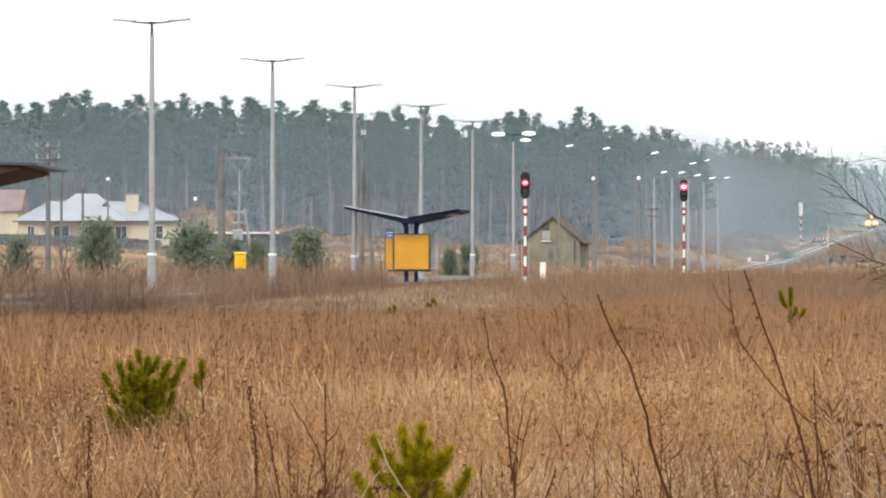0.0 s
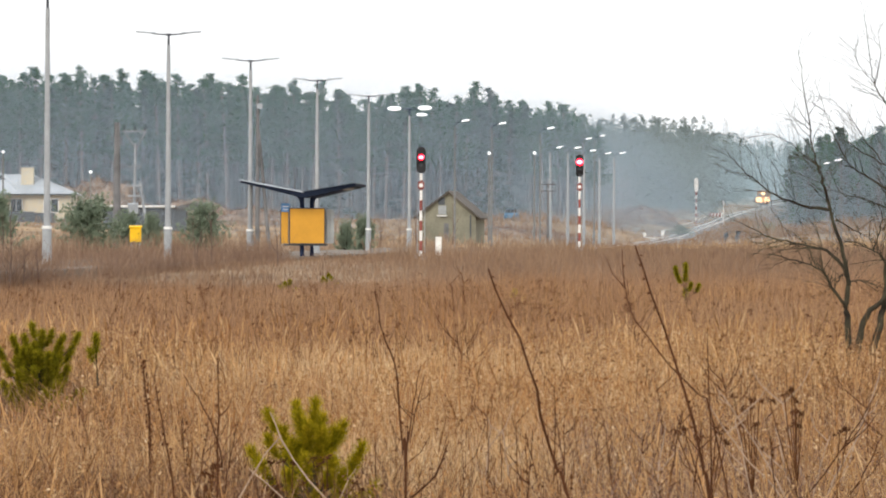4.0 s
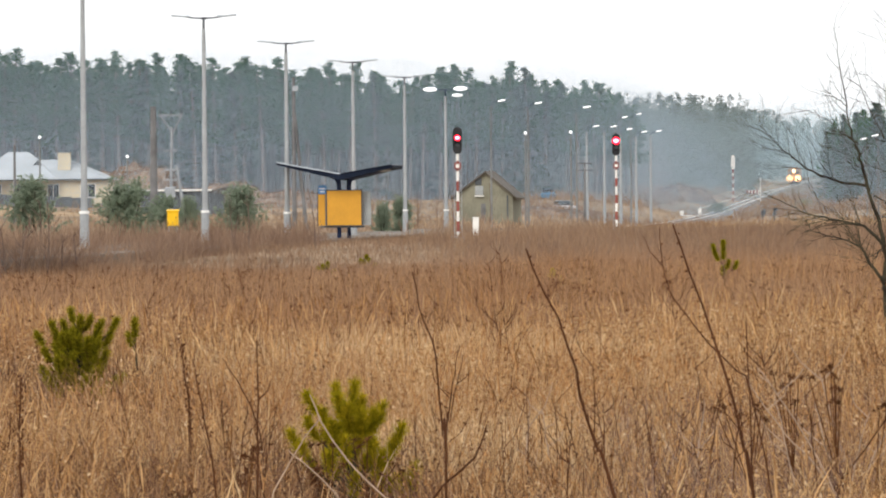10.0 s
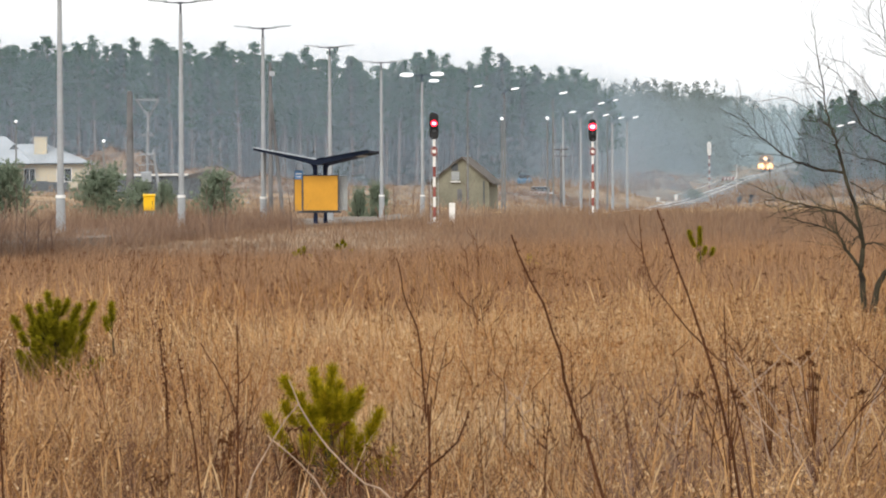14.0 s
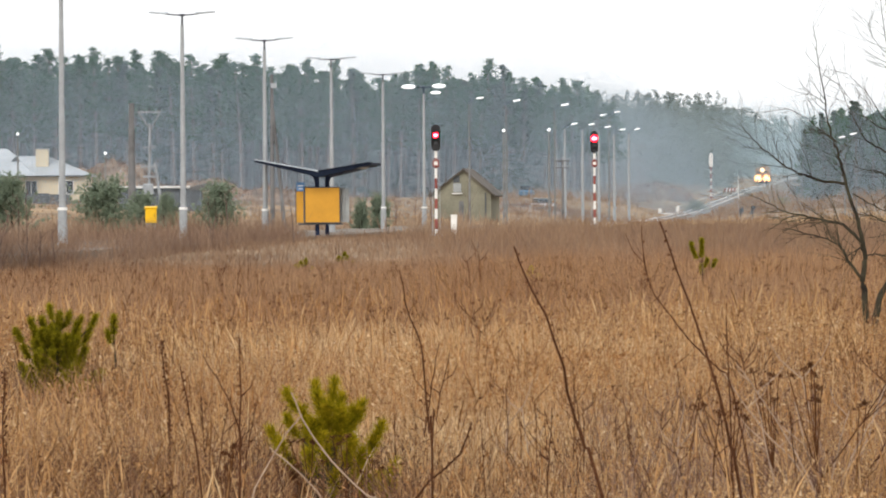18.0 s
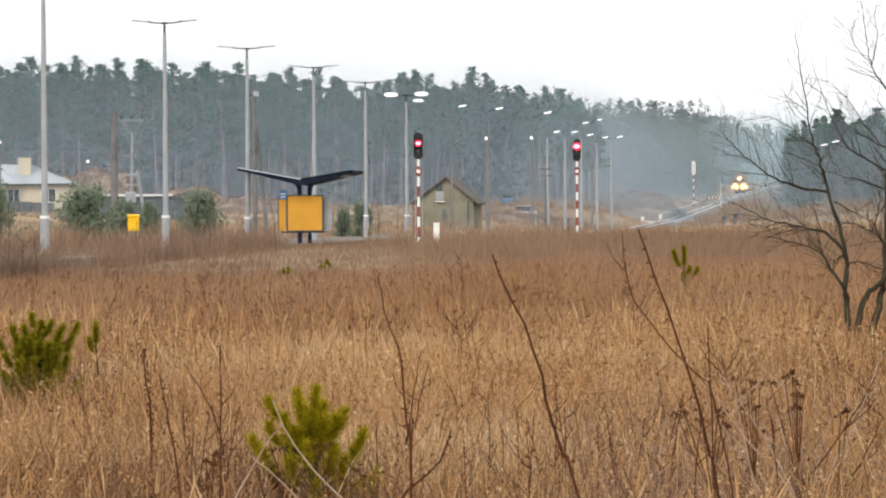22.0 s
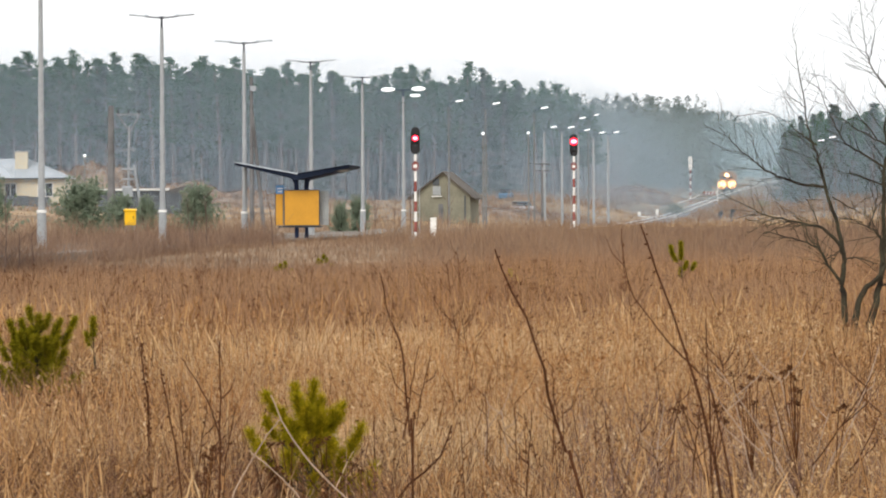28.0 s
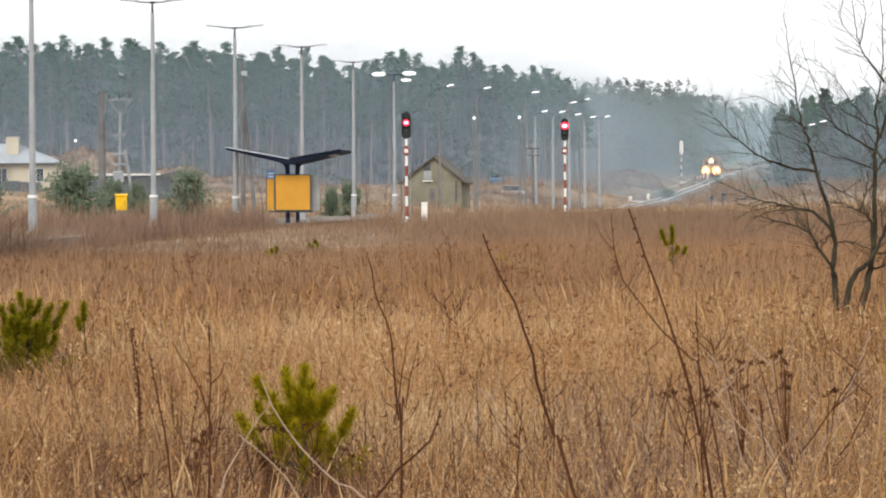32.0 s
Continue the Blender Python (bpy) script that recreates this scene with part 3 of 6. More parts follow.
def brush():
    """Bare reddish brush along the platform and on the land behind it."""
    rng = np.random.default_rng(12)

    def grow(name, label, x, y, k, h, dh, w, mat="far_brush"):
        root = np.stack([x, y, np.array([ground_z(a, b) for a, b in zip(x, y)])], 1)
        root = np.repeat(root, k, axis=0)
        N = len(root)
        root[:, :2] += rng.normal(0, 0.26, (N, 2))
        hs = np.clip(rng.normal(h, dh, N), 0.2, 1.8) * np.repeat(rng.uniform(0.3, 1.4, len(x)), k)
        me = strands("brush", root, hs, np.full(N, w), rng.uniform(0.1, 0.8, N), mat, profile=(0.8, 0.8, 0.7), rng=rng, bow=1.3)
        tagged(new(name, me), label, "brush", kind="stuff")

    n = 950
    y = rng.uniform(96, 205, n)
    row = -9.7 + 0.106 * (y - 147)
    x = row + np.where(rng.uniform(0, 1, n) < 0.7, rng.uniform(1.0, 4.2, n), rng.uniform(-8, -2.2, n))
    keep = (x > -0.13 * y) & ((y < 180) | (x < row + 1.6)) & (x < -2.6 + 0.012 * (y - 112)) & ((y > 108) | (x > -8.6) | (x < -10.2))
    grow("bare_brush", "leafless reddish-brown brush along the platform", x[keep], y[keep], 50, 0.54, 0.22, 0.012, "brush")
    m = 420
    y = rng.uniform(205, 340, m)
    x = rng.uniform(-0.115, 0.05, m) * y
    row = -9.7 + 0.106 * (y - 147)
    keep = (y > 292) | (np.abs(x - row) > 3.2)
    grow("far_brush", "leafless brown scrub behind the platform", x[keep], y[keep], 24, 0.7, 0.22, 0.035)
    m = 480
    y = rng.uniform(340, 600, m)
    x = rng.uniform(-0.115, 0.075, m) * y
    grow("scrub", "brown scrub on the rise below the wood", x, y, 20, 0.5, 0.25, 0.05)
    # both placed to cover the cars' lower halves in the camera's view
    grow("road_scrub", "low brown scrub placed to hide a far car's lower half", rng.uniform(11, 26, 110), rng.uniform(432, 447, 110), 20, 0.4, 0.2, 0.05)
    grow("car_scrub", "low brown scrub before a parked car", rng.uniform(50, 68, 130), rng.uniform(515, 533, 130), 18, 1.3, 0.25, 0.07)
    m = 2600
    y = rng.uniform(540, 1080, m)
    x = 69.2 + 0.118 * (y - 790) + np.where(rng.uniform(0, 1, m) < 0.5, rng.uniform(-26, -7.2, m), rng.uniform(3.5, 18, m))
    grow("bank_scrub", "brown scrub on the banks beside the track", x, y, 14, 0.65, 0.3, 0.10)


brush()


# ---- platform and line ----
def platform():
    t = thing("platform", (0, 0, 0), "low overgrown concrete slab platform", "platform", kind="structure")
    turn = -math.degrees(math.atan(0.106))
    L = 1.5
    bm = B()
    box(bm, (0, 0, 0), (2.96, L - 0.02, 0.12), bevel=0.012)
    me = bpy.data.meshes.new("slab")
    bm.to_mesh(me)
    bm.free()
    me.materials.append(M["slab"])
    rng = random.Random(3)
    for i in range(134):
        y = 100 + i * L
        for s in (-1.49, 1.49):
            o = part("slab", me, "slab", t)
            o.matrix_basis = pose(lamp_x(y) + s, y, 0.39 + rng.uniform(-0.012, 0.012), rng.uniform(-0.3, 0.3), rng.uniform(-0.4, 0.4), turn)
    for s in (-2.93, 2.93):
        bm = B()
        prism(bm, [(-0.08, 0.0), (0.08, 0.0), (0.08, 0.32), (-0.08, 0.32)], 0, 202)
        o = part("edge_wall", bm, "slab", t)
        o.matrix_basis = pose(lamp_x(99.5) + s, 99.5, 0.0, 0, 0, turn)


platform()


def railway():
    t = thing("railway_track", (0, 0, 0), "single railway track on grey ballast climbing into the distance", "railway", kind="structure")
    ys = [100 + 25 * i for i in range(13)] + [420 + 20 * i for i in range(60)]
    for off in (0.0, -4.6):
        bm = B()
        rows = []
        for y in ys:
            if off and not 440 <= y <= 800:
                continue
            x, z = track_x(y) + off, track_z(y)
            rows.append([bm.verts.new((x + a, y, z + b)) for a, b in ((-2.3, -0.55), (-1.5, -0.18), (1.5, -0.18), (2.3, -0.55))])
        for r, s in zip(rows, rows[1:]):
            for k in range(3):
                bm.faces.new((r[k], r[k + 1], s[k + 1], s[k]))
        part("ballast", bm, "ballast", t)
        for side in (-0.7525, 0.7525):
            bm = B()
            rows = []
            for y in ys:
                if off and not 440 <= y <= 800:
                    continue
                x, z = track_x(y) + off + side, track_z(y)
                rows.append([bm.verts.new((x + a, y, z + b)) for a, b in ((-0.06, -0.16), (-0.036, 0.0), (0.036, 0.0), (0.06, -0.16))])
            for r, s in zip(rows, rows[1:]):
                for k in range(3):
                    bm.faces.new((r[k], r[k + 1], s[k + 1], s[k]))
            part("rail", bm, "rail", t)
    bm = B()
    box(bm, (0, 0, 0), (2.5, 0.26, 0.16), bevel=0.03)
    me = bpy.data.meshes.new("sleeper")
    bm.to_mesh(me)
    bm.free()
    me.materials.append(M["sleeper"])
    for i in range(150):
        y = 560 + i * 1.6
        o = part("sleeper", me, "sleeper", t)
        o.location = (track_x(y), y, track_z(y) - 0.235)


railway()


# ---- platform lamps ----
def lamp_column(y, x=None, lit=False, foot=0.45):
    x = lamp_x(y) if x is None else x
    t = thing("platform_lamp", (x, y, foot), "tall concrete platform lamp column with two %s" % ("white heads" if lit else "slim dark arms"), "lamp post", "platform lamps", turn=-6)
    bm = B()
    rod(bm, (0, 0, 0), (0, 0, 1.2), 0.17, 0.155, 12)
    part("base", bm, "concrete", t)
    bm = B()
    rod(bm, (0, 0, 1.2), (0, 0, 1.3), 0.175, 0.165, 12)
    part("collar", bm, "white", t, "pale collar ring")
    bm = B()
    rod(bm, (0, 0, 1.3), (0, 0, 8.55), 0.115, 0.07, 12)
    part("column", bm, "concrete", t)
    bm = B()
    rod(bm, (0, 0, 8.5), (0, 0, 8.98), 0.05, 0.04, 8)
    box(bm, (0, 0, 8.96), (0.22, 0.1, 0.09), bevel=0.02)
    part("top_bracket", bm, "steel_blue" if lit else "steel_dark", t)
    for s in (-1, 1):
        bm = B()
        tube(bm, [(0, 0, 8.96), (s * 0.3, 0, 8.97), (s * 0.62, 0, 9.0)], [0.035, 0.03, 0.03], 6)
        arm = part("arm", bm, "steel_blue" if lit else "steel_dark", t)
        bm = B()
        if lit:
            bmesh.ops.create_uvsphere(bm, u_segments=14, v_segments=8, radius=0.5, matrix=Matrix.Translation((s * 0.98, 0, 9.02 + 0.02 * s)) @ Matrix.Diagonal((0.92, 0.42, 0.28, 1)))
            part("lamp_head", bm, "lumen", arm, "white rounded lamp head")
        else:
            tilt = Matrix.Rotation(-s * radians(5), 4, "Y")
            box(bm, (s * 0.92, 0, 9.05), (0.78, 0.26, 0.055), tilt, bevel=0.02)
            box(bm, (s * 0.62, 0, 9.03), (0.14, 0.18, 0.10), tilt, bevel=0.02)
            part("lamp_head", bm, "galv", arm, "flat grey lamp head")
    return t


for yy, xx, foot in ((147, -9.72, 0.45), (176, -6.82, 0.45), (201, -4.05, 0.37), (228, -1.15, 0.40), (256, 1.7, 0.45)):
    lamp_column(yy, xx, foot=foot)
six = lamp_column(283, 4.5, True)
bm = B()
bmesh.ops.create_uvsphere(bm, u_segments=12, v_segments=8, radius=0.5, matrix=Matrix.Translation((0.75, 0.3, 8.62)) @ Matrix.Diagonal((0.7, 0.34, 0.2, 1)))
part("lower_lamp_head", bm, "lumen", six, "smaller white lamp head")


# ---- shelter ----
def shelter():
    t = thing("platform_shelter", (-1.47, 199, 0.45), "dark blue butterfly-roofed platform shelter with amber board", "shelter", turn=-6)
    # roof wings, each a thin box with a folded edge
    for s, reach, rise, mat in ((-1, 2.86, 0.54, "navy"), (1, 2.35, 0.39, "navy")):
        bm = B()
        z0, z1 = 2.82, 2.82 + rise
        a = [(0, -1.3), (s * reach, -1.3), (s * reach, 3.4), (0, 3.4)]
        lo = [bm.verts.new((x, y, (z0 if x == 0 else z1) - (0.20 if x == 0 else 0.05))) for x, y in a]
        hi = [bm.verts.new((x, y, (z0 if x == 0 else z1) + 0.06)) for x, y in a]
        bm.faces.new(lo)
        bm.faces.new(hi[::-1])
        for i in range(4):
            j = (i + 1) % 4
            bm.faces.new((lo[i], hi[i], hi[j], lo[j]))
        wing = part("roof_wing", bm, mat, t)
        bm = B()
        box(bm, (s * reach / 2, -1.32, (z0 + z1) / 2 + 0.075), (reach / math.cos(math.atan(rise / reach)), 0.06, 0.05), Matrix.Rotation(-s * math.atan(rise / reach), 4, "Y"))
        part("edge_trim", bm, "pale_sheet", wing, "pale metal edge trim") if s < 0 else part("edge_trim", bm, "navy", wing)
        if s > 0:
            for k in range(4):
                bm = B()
                u = 0.5 + 0.46 * k
                box(bm, (u, 0.4, z0 + rise * u / reach - 0.20 + 0.15 * u / reach - 0.02), (0.3, 2.6, 0.03), Matrix.Rotation(-math.atan((rise + 0.15) / reach), 4, "Y"))
                part("soffit_panel", bm, "steel_blue" if k < 3 else "grey_panel", wing)
    for x, y in ((-0.20, 0.0), (0.22, 0.25)):
        bm = B()
        tube(bm, [(x, y, 0), (x, y, 2.3), (x * 1.05, y, 2.5), (x * 1.3, y, 2.68), (x * 1.8, y, 2.84)], [0.10, 0.10, 0.11, 0.14, 0.2], 10)
        part("post", bm, "steel_blue", t)
    bm = B()
    box(bm, (0.0, -0.35, 0.52), (2.0, 0.08, 0.08))
    part("lower_rail", bm, "steel_dark", t)
    # boards
    bm = B()
    box(bm, (0.08, -0.40, 1.37), (1.56, 0.05, 1.58), bevel=0.01)
    board = part("board", bm, "yellow", t, "amber yellow board")
    for dx, dz, sx, sz in ((0, 0.80, 1.62, 0.04), (0, -0.80, 1.62, 0.04), (-0.80, 0, 0.04, 1.62), (0.80, 0, 0.04, 1.62)):
        bm = B()
        box(bm, (0.08 + dx, -0.41, 1.37 + dz), (sx, 0.09, sz))
        part("board_frame", bm, "steel_dark", board)
    bm = B()
    box(bm, (-0.97, -0.2, 1.33), (0.34, 0.05, 1.5), bevel=0.01)
    part("side_board", bm, "yellow", t, "narrow amber side board")
    bm = B()
    box(bm, (-1.14, -0.2, 1.33), (0.04, 0.07, 1.56))
    part("side_frame", bm, "steel_dark", t)
    bm = B()
    box(bm, (-0.92, -0.26, 2.20), (0.38, 0.04, 0.40), bevel=0.01)
    sign = part("sign", bm, "blue_sign", t, "small blue and white sign")
    for k in range(2):
        bm = B()
        box(bm, (-0.92, -0.285, 2.24 - 0.13 * k), (0.26 - 0.06 * k, 0.01, 0.05))
        part("sign_bar", bm, "white", sign, "white bar of lettering")
    for k in range(2):
        bm = B()
        box(bm, (0.99 + 0.18 * k, -0.05, 1.35), (0.17, 0.04, 1.54), bevel=0.008)
        part("side_glass", bm, "grey_panel", t, "grey glazed side panel")
    bm = B()
    box(bm, (-0.05, 1.6, 1.37), (2.0, 0.04, 1.5))
    part("rear_panel", bm, "grey_panel", t)


shelter()


# ---- signals ----
def signal(x, y, base, top, lens_z, lens_r, group):
    t = thing("railway_signal", (x, y, ground_z(x, y)), "railway signal at red on a red and white banded mast", "signal", group, turn=-3)
    g = ground_z(x, y)
    head_h = 1.16
    z = base - g
    H = top - g - head_h
    step = 0.435
    bm = B()
    rod(bm, (0, 0, 0), (0, 0, z), 0.08, 0.08, 10)
    box(bm, (0, 0, 0.1), (0.6, 0.6, 0.3), bevel=0.04)
    part("foot", bm, "concrete", t, "concrete foot")
    k = 0
    top_z = H
    while top_z > z:
        lo = max(z, top_z - (0.30 if k == 0 else step))
        bm = B()
        rod(bm, (0, 0, lo), (0, 0, top_z), 0.066, 0.066, 10)
        part("band", bm, "white" if k % 2 == 0 else "red", t, "white band" if k % 2 == 0 else "red band")
        top_z, k = lo, k + 1
    # rounded head and hoods
    bm = B()
    n = 10
    out = [(0.20 * math.cos(a), H + head_h - 0.20 + 0.20 * math.sin(a)) for a in (math.pi * i / n for i in range(n + 1))]
    out += [(0.20 * math.cos(a), H + 0.20 + 0.20 * math.sin(a)) for a in (math.pi + math.pi * i / n for i in range(n + 1))]
    prism(bm, out, -0.04, 0.0)
    prism(bm, [(a * 0.7, H + 0.1 + (b - H) * 0.83) for a, b in out], 0.0, 0.22)
    head = part("head", bm, "black", t, "black rounded signal head")
    for i in range(3):
        lz = lens_z - g - 0.32 * i if i else lens_z - g
        if lz < H + 0.12:
            continue
        bm = B()
        # the lit lens is widened so its disc takes in the red halo
        rod(bm, (0, -0.042, lz), (0, -0.06, lz), lens_r if i == 0 else 0.105, lens_r * 0.92 if i == 0 else 0.10, 18)
        part("lens", bm, "red_lamp" if i == 0 else "dark_lens", head, "lit red lens widened with its glow" if i == 0 else "dark unlit lens")
        if i == 0:
            bm = B()
            # brighter ball in front gives the lamp its pale core
            bmesh.ops.create_uvsphere(bm, u_segments=12, v_segments=8, radius=lens_r * 0.62, matrix=Matrix.Translation((0, -0.075, lz)) @ Matrix.Diagonal((1.25, 0.5, 0.85, 1)))
            part("bulb", bm, "red_bulb", head, "bright red bulb")
        bm = B()
        for a in range(9):
            u0, u1 = math.pi * a / 9, math.pi * (a + 1) / 9
            f = [bm.verts.new((r * math.cos(u), yy, lz + r * math.sin(u))) for u, yy, r in ((u0, -0.04, 0.192), (u1, -0.04, 0.192), (u1, -0.24, 0.192), (u0, -0.24, 0.192))]
            bm.faces.new(f)
        bmesh.ops.solidify(bm, geom=bm.faces[:], thickness=0.006)
        part("hood", bm, "black", head)
    bm = B()
    box(bm, (0, -0.10, H - 0.52), (0.28, 0.02, 0.30), bevel=0.01)
    plate = part("plate", bm, "red", t, "small red and white plate")
    bm = B()
    box(bm, (0, -0.114, H - 0.52), (0.16, 0.012, 0.16))
    part("plate_mark", bm, "white", plate, "plain white mark")
    bm = B()
    for sx in (-0.16, 0.16):
        rod(bm, (sx, 0.16, 0.2), (sx, 0.16, H + 0.3), 0.014, 0.014, 6)
    for q in range(int(H / 0.3)):
        rod(bm, (-0.16, 0.16, 0.4 + 0.3 * q), (0.16, 0.16, 0.4 + 0.3 * q), 0.01, 0.01, 5)
    part("ladder", bm, "galv", t)


signal(3.53, 190, 0.55, 5.26, 4.79, 0.13, "red signals")
signal(12.5, 229, 0.75, 5.61, 5.22, 0.19, "red signals")


def marker(x, y, h, w, mat="white", label="short white marker post beside the line", name="marker_post", group=""):
    t = thing(name, (x, y, ground_z(x, y)), label, "post", group)
    bm = B()
    box(bm, (0, 0, h / 2 - 0.03), (w, w * 0.7, h), bevel=0.03)
    part("shaft", bm, mat, t)
    bm = B()
    box(bm, (0, 0, h - 0.02), (w * 1.08, w * 0.78, 0.05), bevel=0.015)
    part("cap", bm, mat, t)


marker(4.45, 197, 1.05, 0.27)


def far_signal():
    x, y = 58.4, 720
    g = ground_z(x, y)
    t = thing("distant_signal", (x, y, g), "distant white-headed signal on a banded mast", "signal", turn=-5)
    H = 8.1 - g
    n = 9
    for i in range(n):
        bm = B()
        rod(bm, (0, 0, H * i / n), (0, 0, H * (i + 1) / n), 0.13, 0.13, 8)
        part("band", bm, ("red", "white")[i % 2], t)
    bm = B()
    prism(bm, [(-0.2, H), (0.2, H), (0.33, H + 0.5), (0.33, H + 1.9), (0.2, H + 2.25), (-0.2, H + 2.25), (-0.33, H + 1.9), (-0.33, H + 0.5)], -0.1, 0.1)
    part("head", bm, "white", t, "white signal head")


far_signal()


def crossing_barrier():
    x, y = 58.5, 670
    g = ground_z(x, y)
    t = thing("crossing_barrier", (x, y, g), "raised striped barrier pole on a slim white post", "barrier")
    bm = B()
    rod(bm, (0, 0, 0), (0, 0, 6.3 - g), 0.09, 0.07, 8)
    part("post", bm, "white", t)
    for i in range(8):
        bm = B()
        box(bm, (-0.3 - 0.25 * i, 0, 4.1 - g), (0.24, 0.12, 0.62), Matrix.Rotation(radians(12), 4, "Y"))
        part("stripe", bm, ("white", "red")[i % 2], t, ("white stripe", "red stripe")[i % 2])


crossing_barrier()


def track_side():
    for k, (x, y, w) in enumerate(((39.6, 556, 2.8), (43.0, 560, 1.5))):
        t = thing("cable_trough", (x, y, ground_z(x, y)), "low pale concrete cable trough beside the track", "trough", "concrete troughs")
        bm = B()
        box(bm, (0, 0, 0.12), (w, 0.5, 0.34), bevel=0.03)
        part("trough", bm, "white", t)
        bm = B()
        box(bm, (0, 0, 0.31), (w + 0.06, 0.54, 0.06), bevel=0.01)
        part("lid", bm, "concrete", t)
    for x, y, h in ((38.6, 556, 0.7), (41.9, 570, 1.1), (41.6, 552, 0.4)):
        marker(x, y, h, 0.4, label="short white post beside the track")
    for x, y in ((47.4, 540), (48.9, 541)):
        t = thing("tree_stump", (x, y, ground_z(x, y)), "small dark weathered stump in dry grass", "stump", "stumps by the track")
        bm = B()
        tube(bm, [(0, 0, -0.1), (0.05, 0, 0.5), (0.25, 0, 1.0)], [0.32, 0.22, 0.12], 8)
        part("wood", bm, "wood", t)


track_side()


# ---- train ----
def train_place(t):
    """Where the locomotive's front stands at t seconds: it climbs down the line at a steady pace."""
    y = 1143 - 11.03 * t
    return track_x(y) + 0.2, y, track_z(y)


def locomotive():
    t = thing("locomotive", train_place(0), "diesel locomotive with three lit headlamps, their orange glow coloured in", "train")
    bm = B()
    prism(bm, [(-1.48, 1.0), (1.48, 1.0), (1.48, 3.3), (1.2, 3.9), (0.6, 4.2), (-0.6, 4.2), (-1.2, 3.9), (-1.48, 3.3)], 0.5, 17)
    part("body", bm, "loco", t, "body browned for headlamp glow")
    bm = B()
    prism(bm, [(-1.46, 1.0), (1.46, 1.0), (1.46, 2.5), (-1.46, 2.5)], 0.0, 0.5)
    part("nose", bm, "loco_glow_front", t, "nose coloured orange with headlamp glow")
    bm = B()
    box(bm, (0, 0.42, 2.95), (2.5, 0.2, 0.75), Matrix.Rotation(radians(8), 4, "X"), bevel=0.04)
    cabin = part("cab_front", bm, "loco_glow_front", t, "cab front coloured orange with headlamp glow")
    for s in (-0.62, 0.62):
        bm = B()
        box(bm, (s, 0.31, 2.97), (1.05, 0.04, 0.58), Matrix.Rotation(radians(8), 4, "X"), bevel=0.02)
        part("windscreen", bm, "glass", cabin, "dark windscreen")
    # discs far wider than real headlamps, the glare given a glowing shape
    for s in (-0.92, 0.92):
        bm = B()
        rod(bm, (s, 0.02, 1.6), (s, -0.12, 1.6), 0.86, 0.86, 22)
        ring = part("glare_backing", bm, "loco_glow_front", t)
        bm = B()
        rod(bm, (s, -0.10, 1.6), (s, -0.16, 1.6), 0.84, 0.78, 22)
        part("lamp_glare", bm, "lamp_glare", ring, "amber disc standing in for headlamp glare")
        bm = B()
        bmesh.ops.create_uvsphere(bm, u_segments=14, v_segments=8, radius=0.62, matrix=Matrix.Translation((s, -0.17, 1.6)) @ Matrix.Diagonal((1, 0.3, 1, 1)))
        part("headlamp", bm, "head_lamp", ring, "warm headlamp enlarged with its bloom")
        bm = B()
        rod(bm, (s * 1.1, 0.0, 1.06), (s * 1.1, -0.55, 1.06), 0.08, 0.08, 10)
        rod(bm, (s * 1.1, -0.55, 1.06), (s * 1.1, -0.62, 1.06), 0.24, 0.24, 16)
        part("buffer", bm, "steel_dark", t)
    bm = B()
    rod(bm, (0, 0.5, 3.34), (0, 0.12, 3.34), 0.5, 0.5, 18)
    ring = part("glare_backing", bm, "loco_glow_front", t)
    bm = B()
    rod(bm, (0, 0.14, 3.34), (0, 0.08, 3.34), 0.48, 0.45, 18)
    part("lamp_glare", bm, "lamp_glare", ring, "amber disc standing in for headlamp glare")
    bm = B()
    bmesh.ops.create_uvsphere(bm, u_segments=14, v_segments=8, radius=0.36, matrix=Matrix.Translation((0, 0.07, 3.34)) @ Matrix.Diagonal((1, 0.3, 1, 1)))
    part("headlamp", bm, "top_lamp", ring, "top headlamp enlarged with its bloom")
    bm = B()
    box(bm, (0, -0.02, 1.05), (2.7, 0.12, 0.34), bevel=0.03)
    part("buffer_beam", bm, "red", t, "red buffer beam")
    for yy in (2.2, 4.2, 12.6, 14.6):
        for s in (-0.75, 0.75):
            bm = B()
            rod(bm, (s - 0.07, yy, 0.5), (s + 0.07, yy, 0.5), 0.5, 0.5, 18)
            part("wheel", bm, "steel_dark", t)
    for yy in (3.2, 13.6):
        bm = B()
        box(bm, (0, yy, 0.62), (2.3, 3.2, 0.35), bevel=0.05)
        part("bogie", bm, "black", t)
    return t


loco = locomotive()


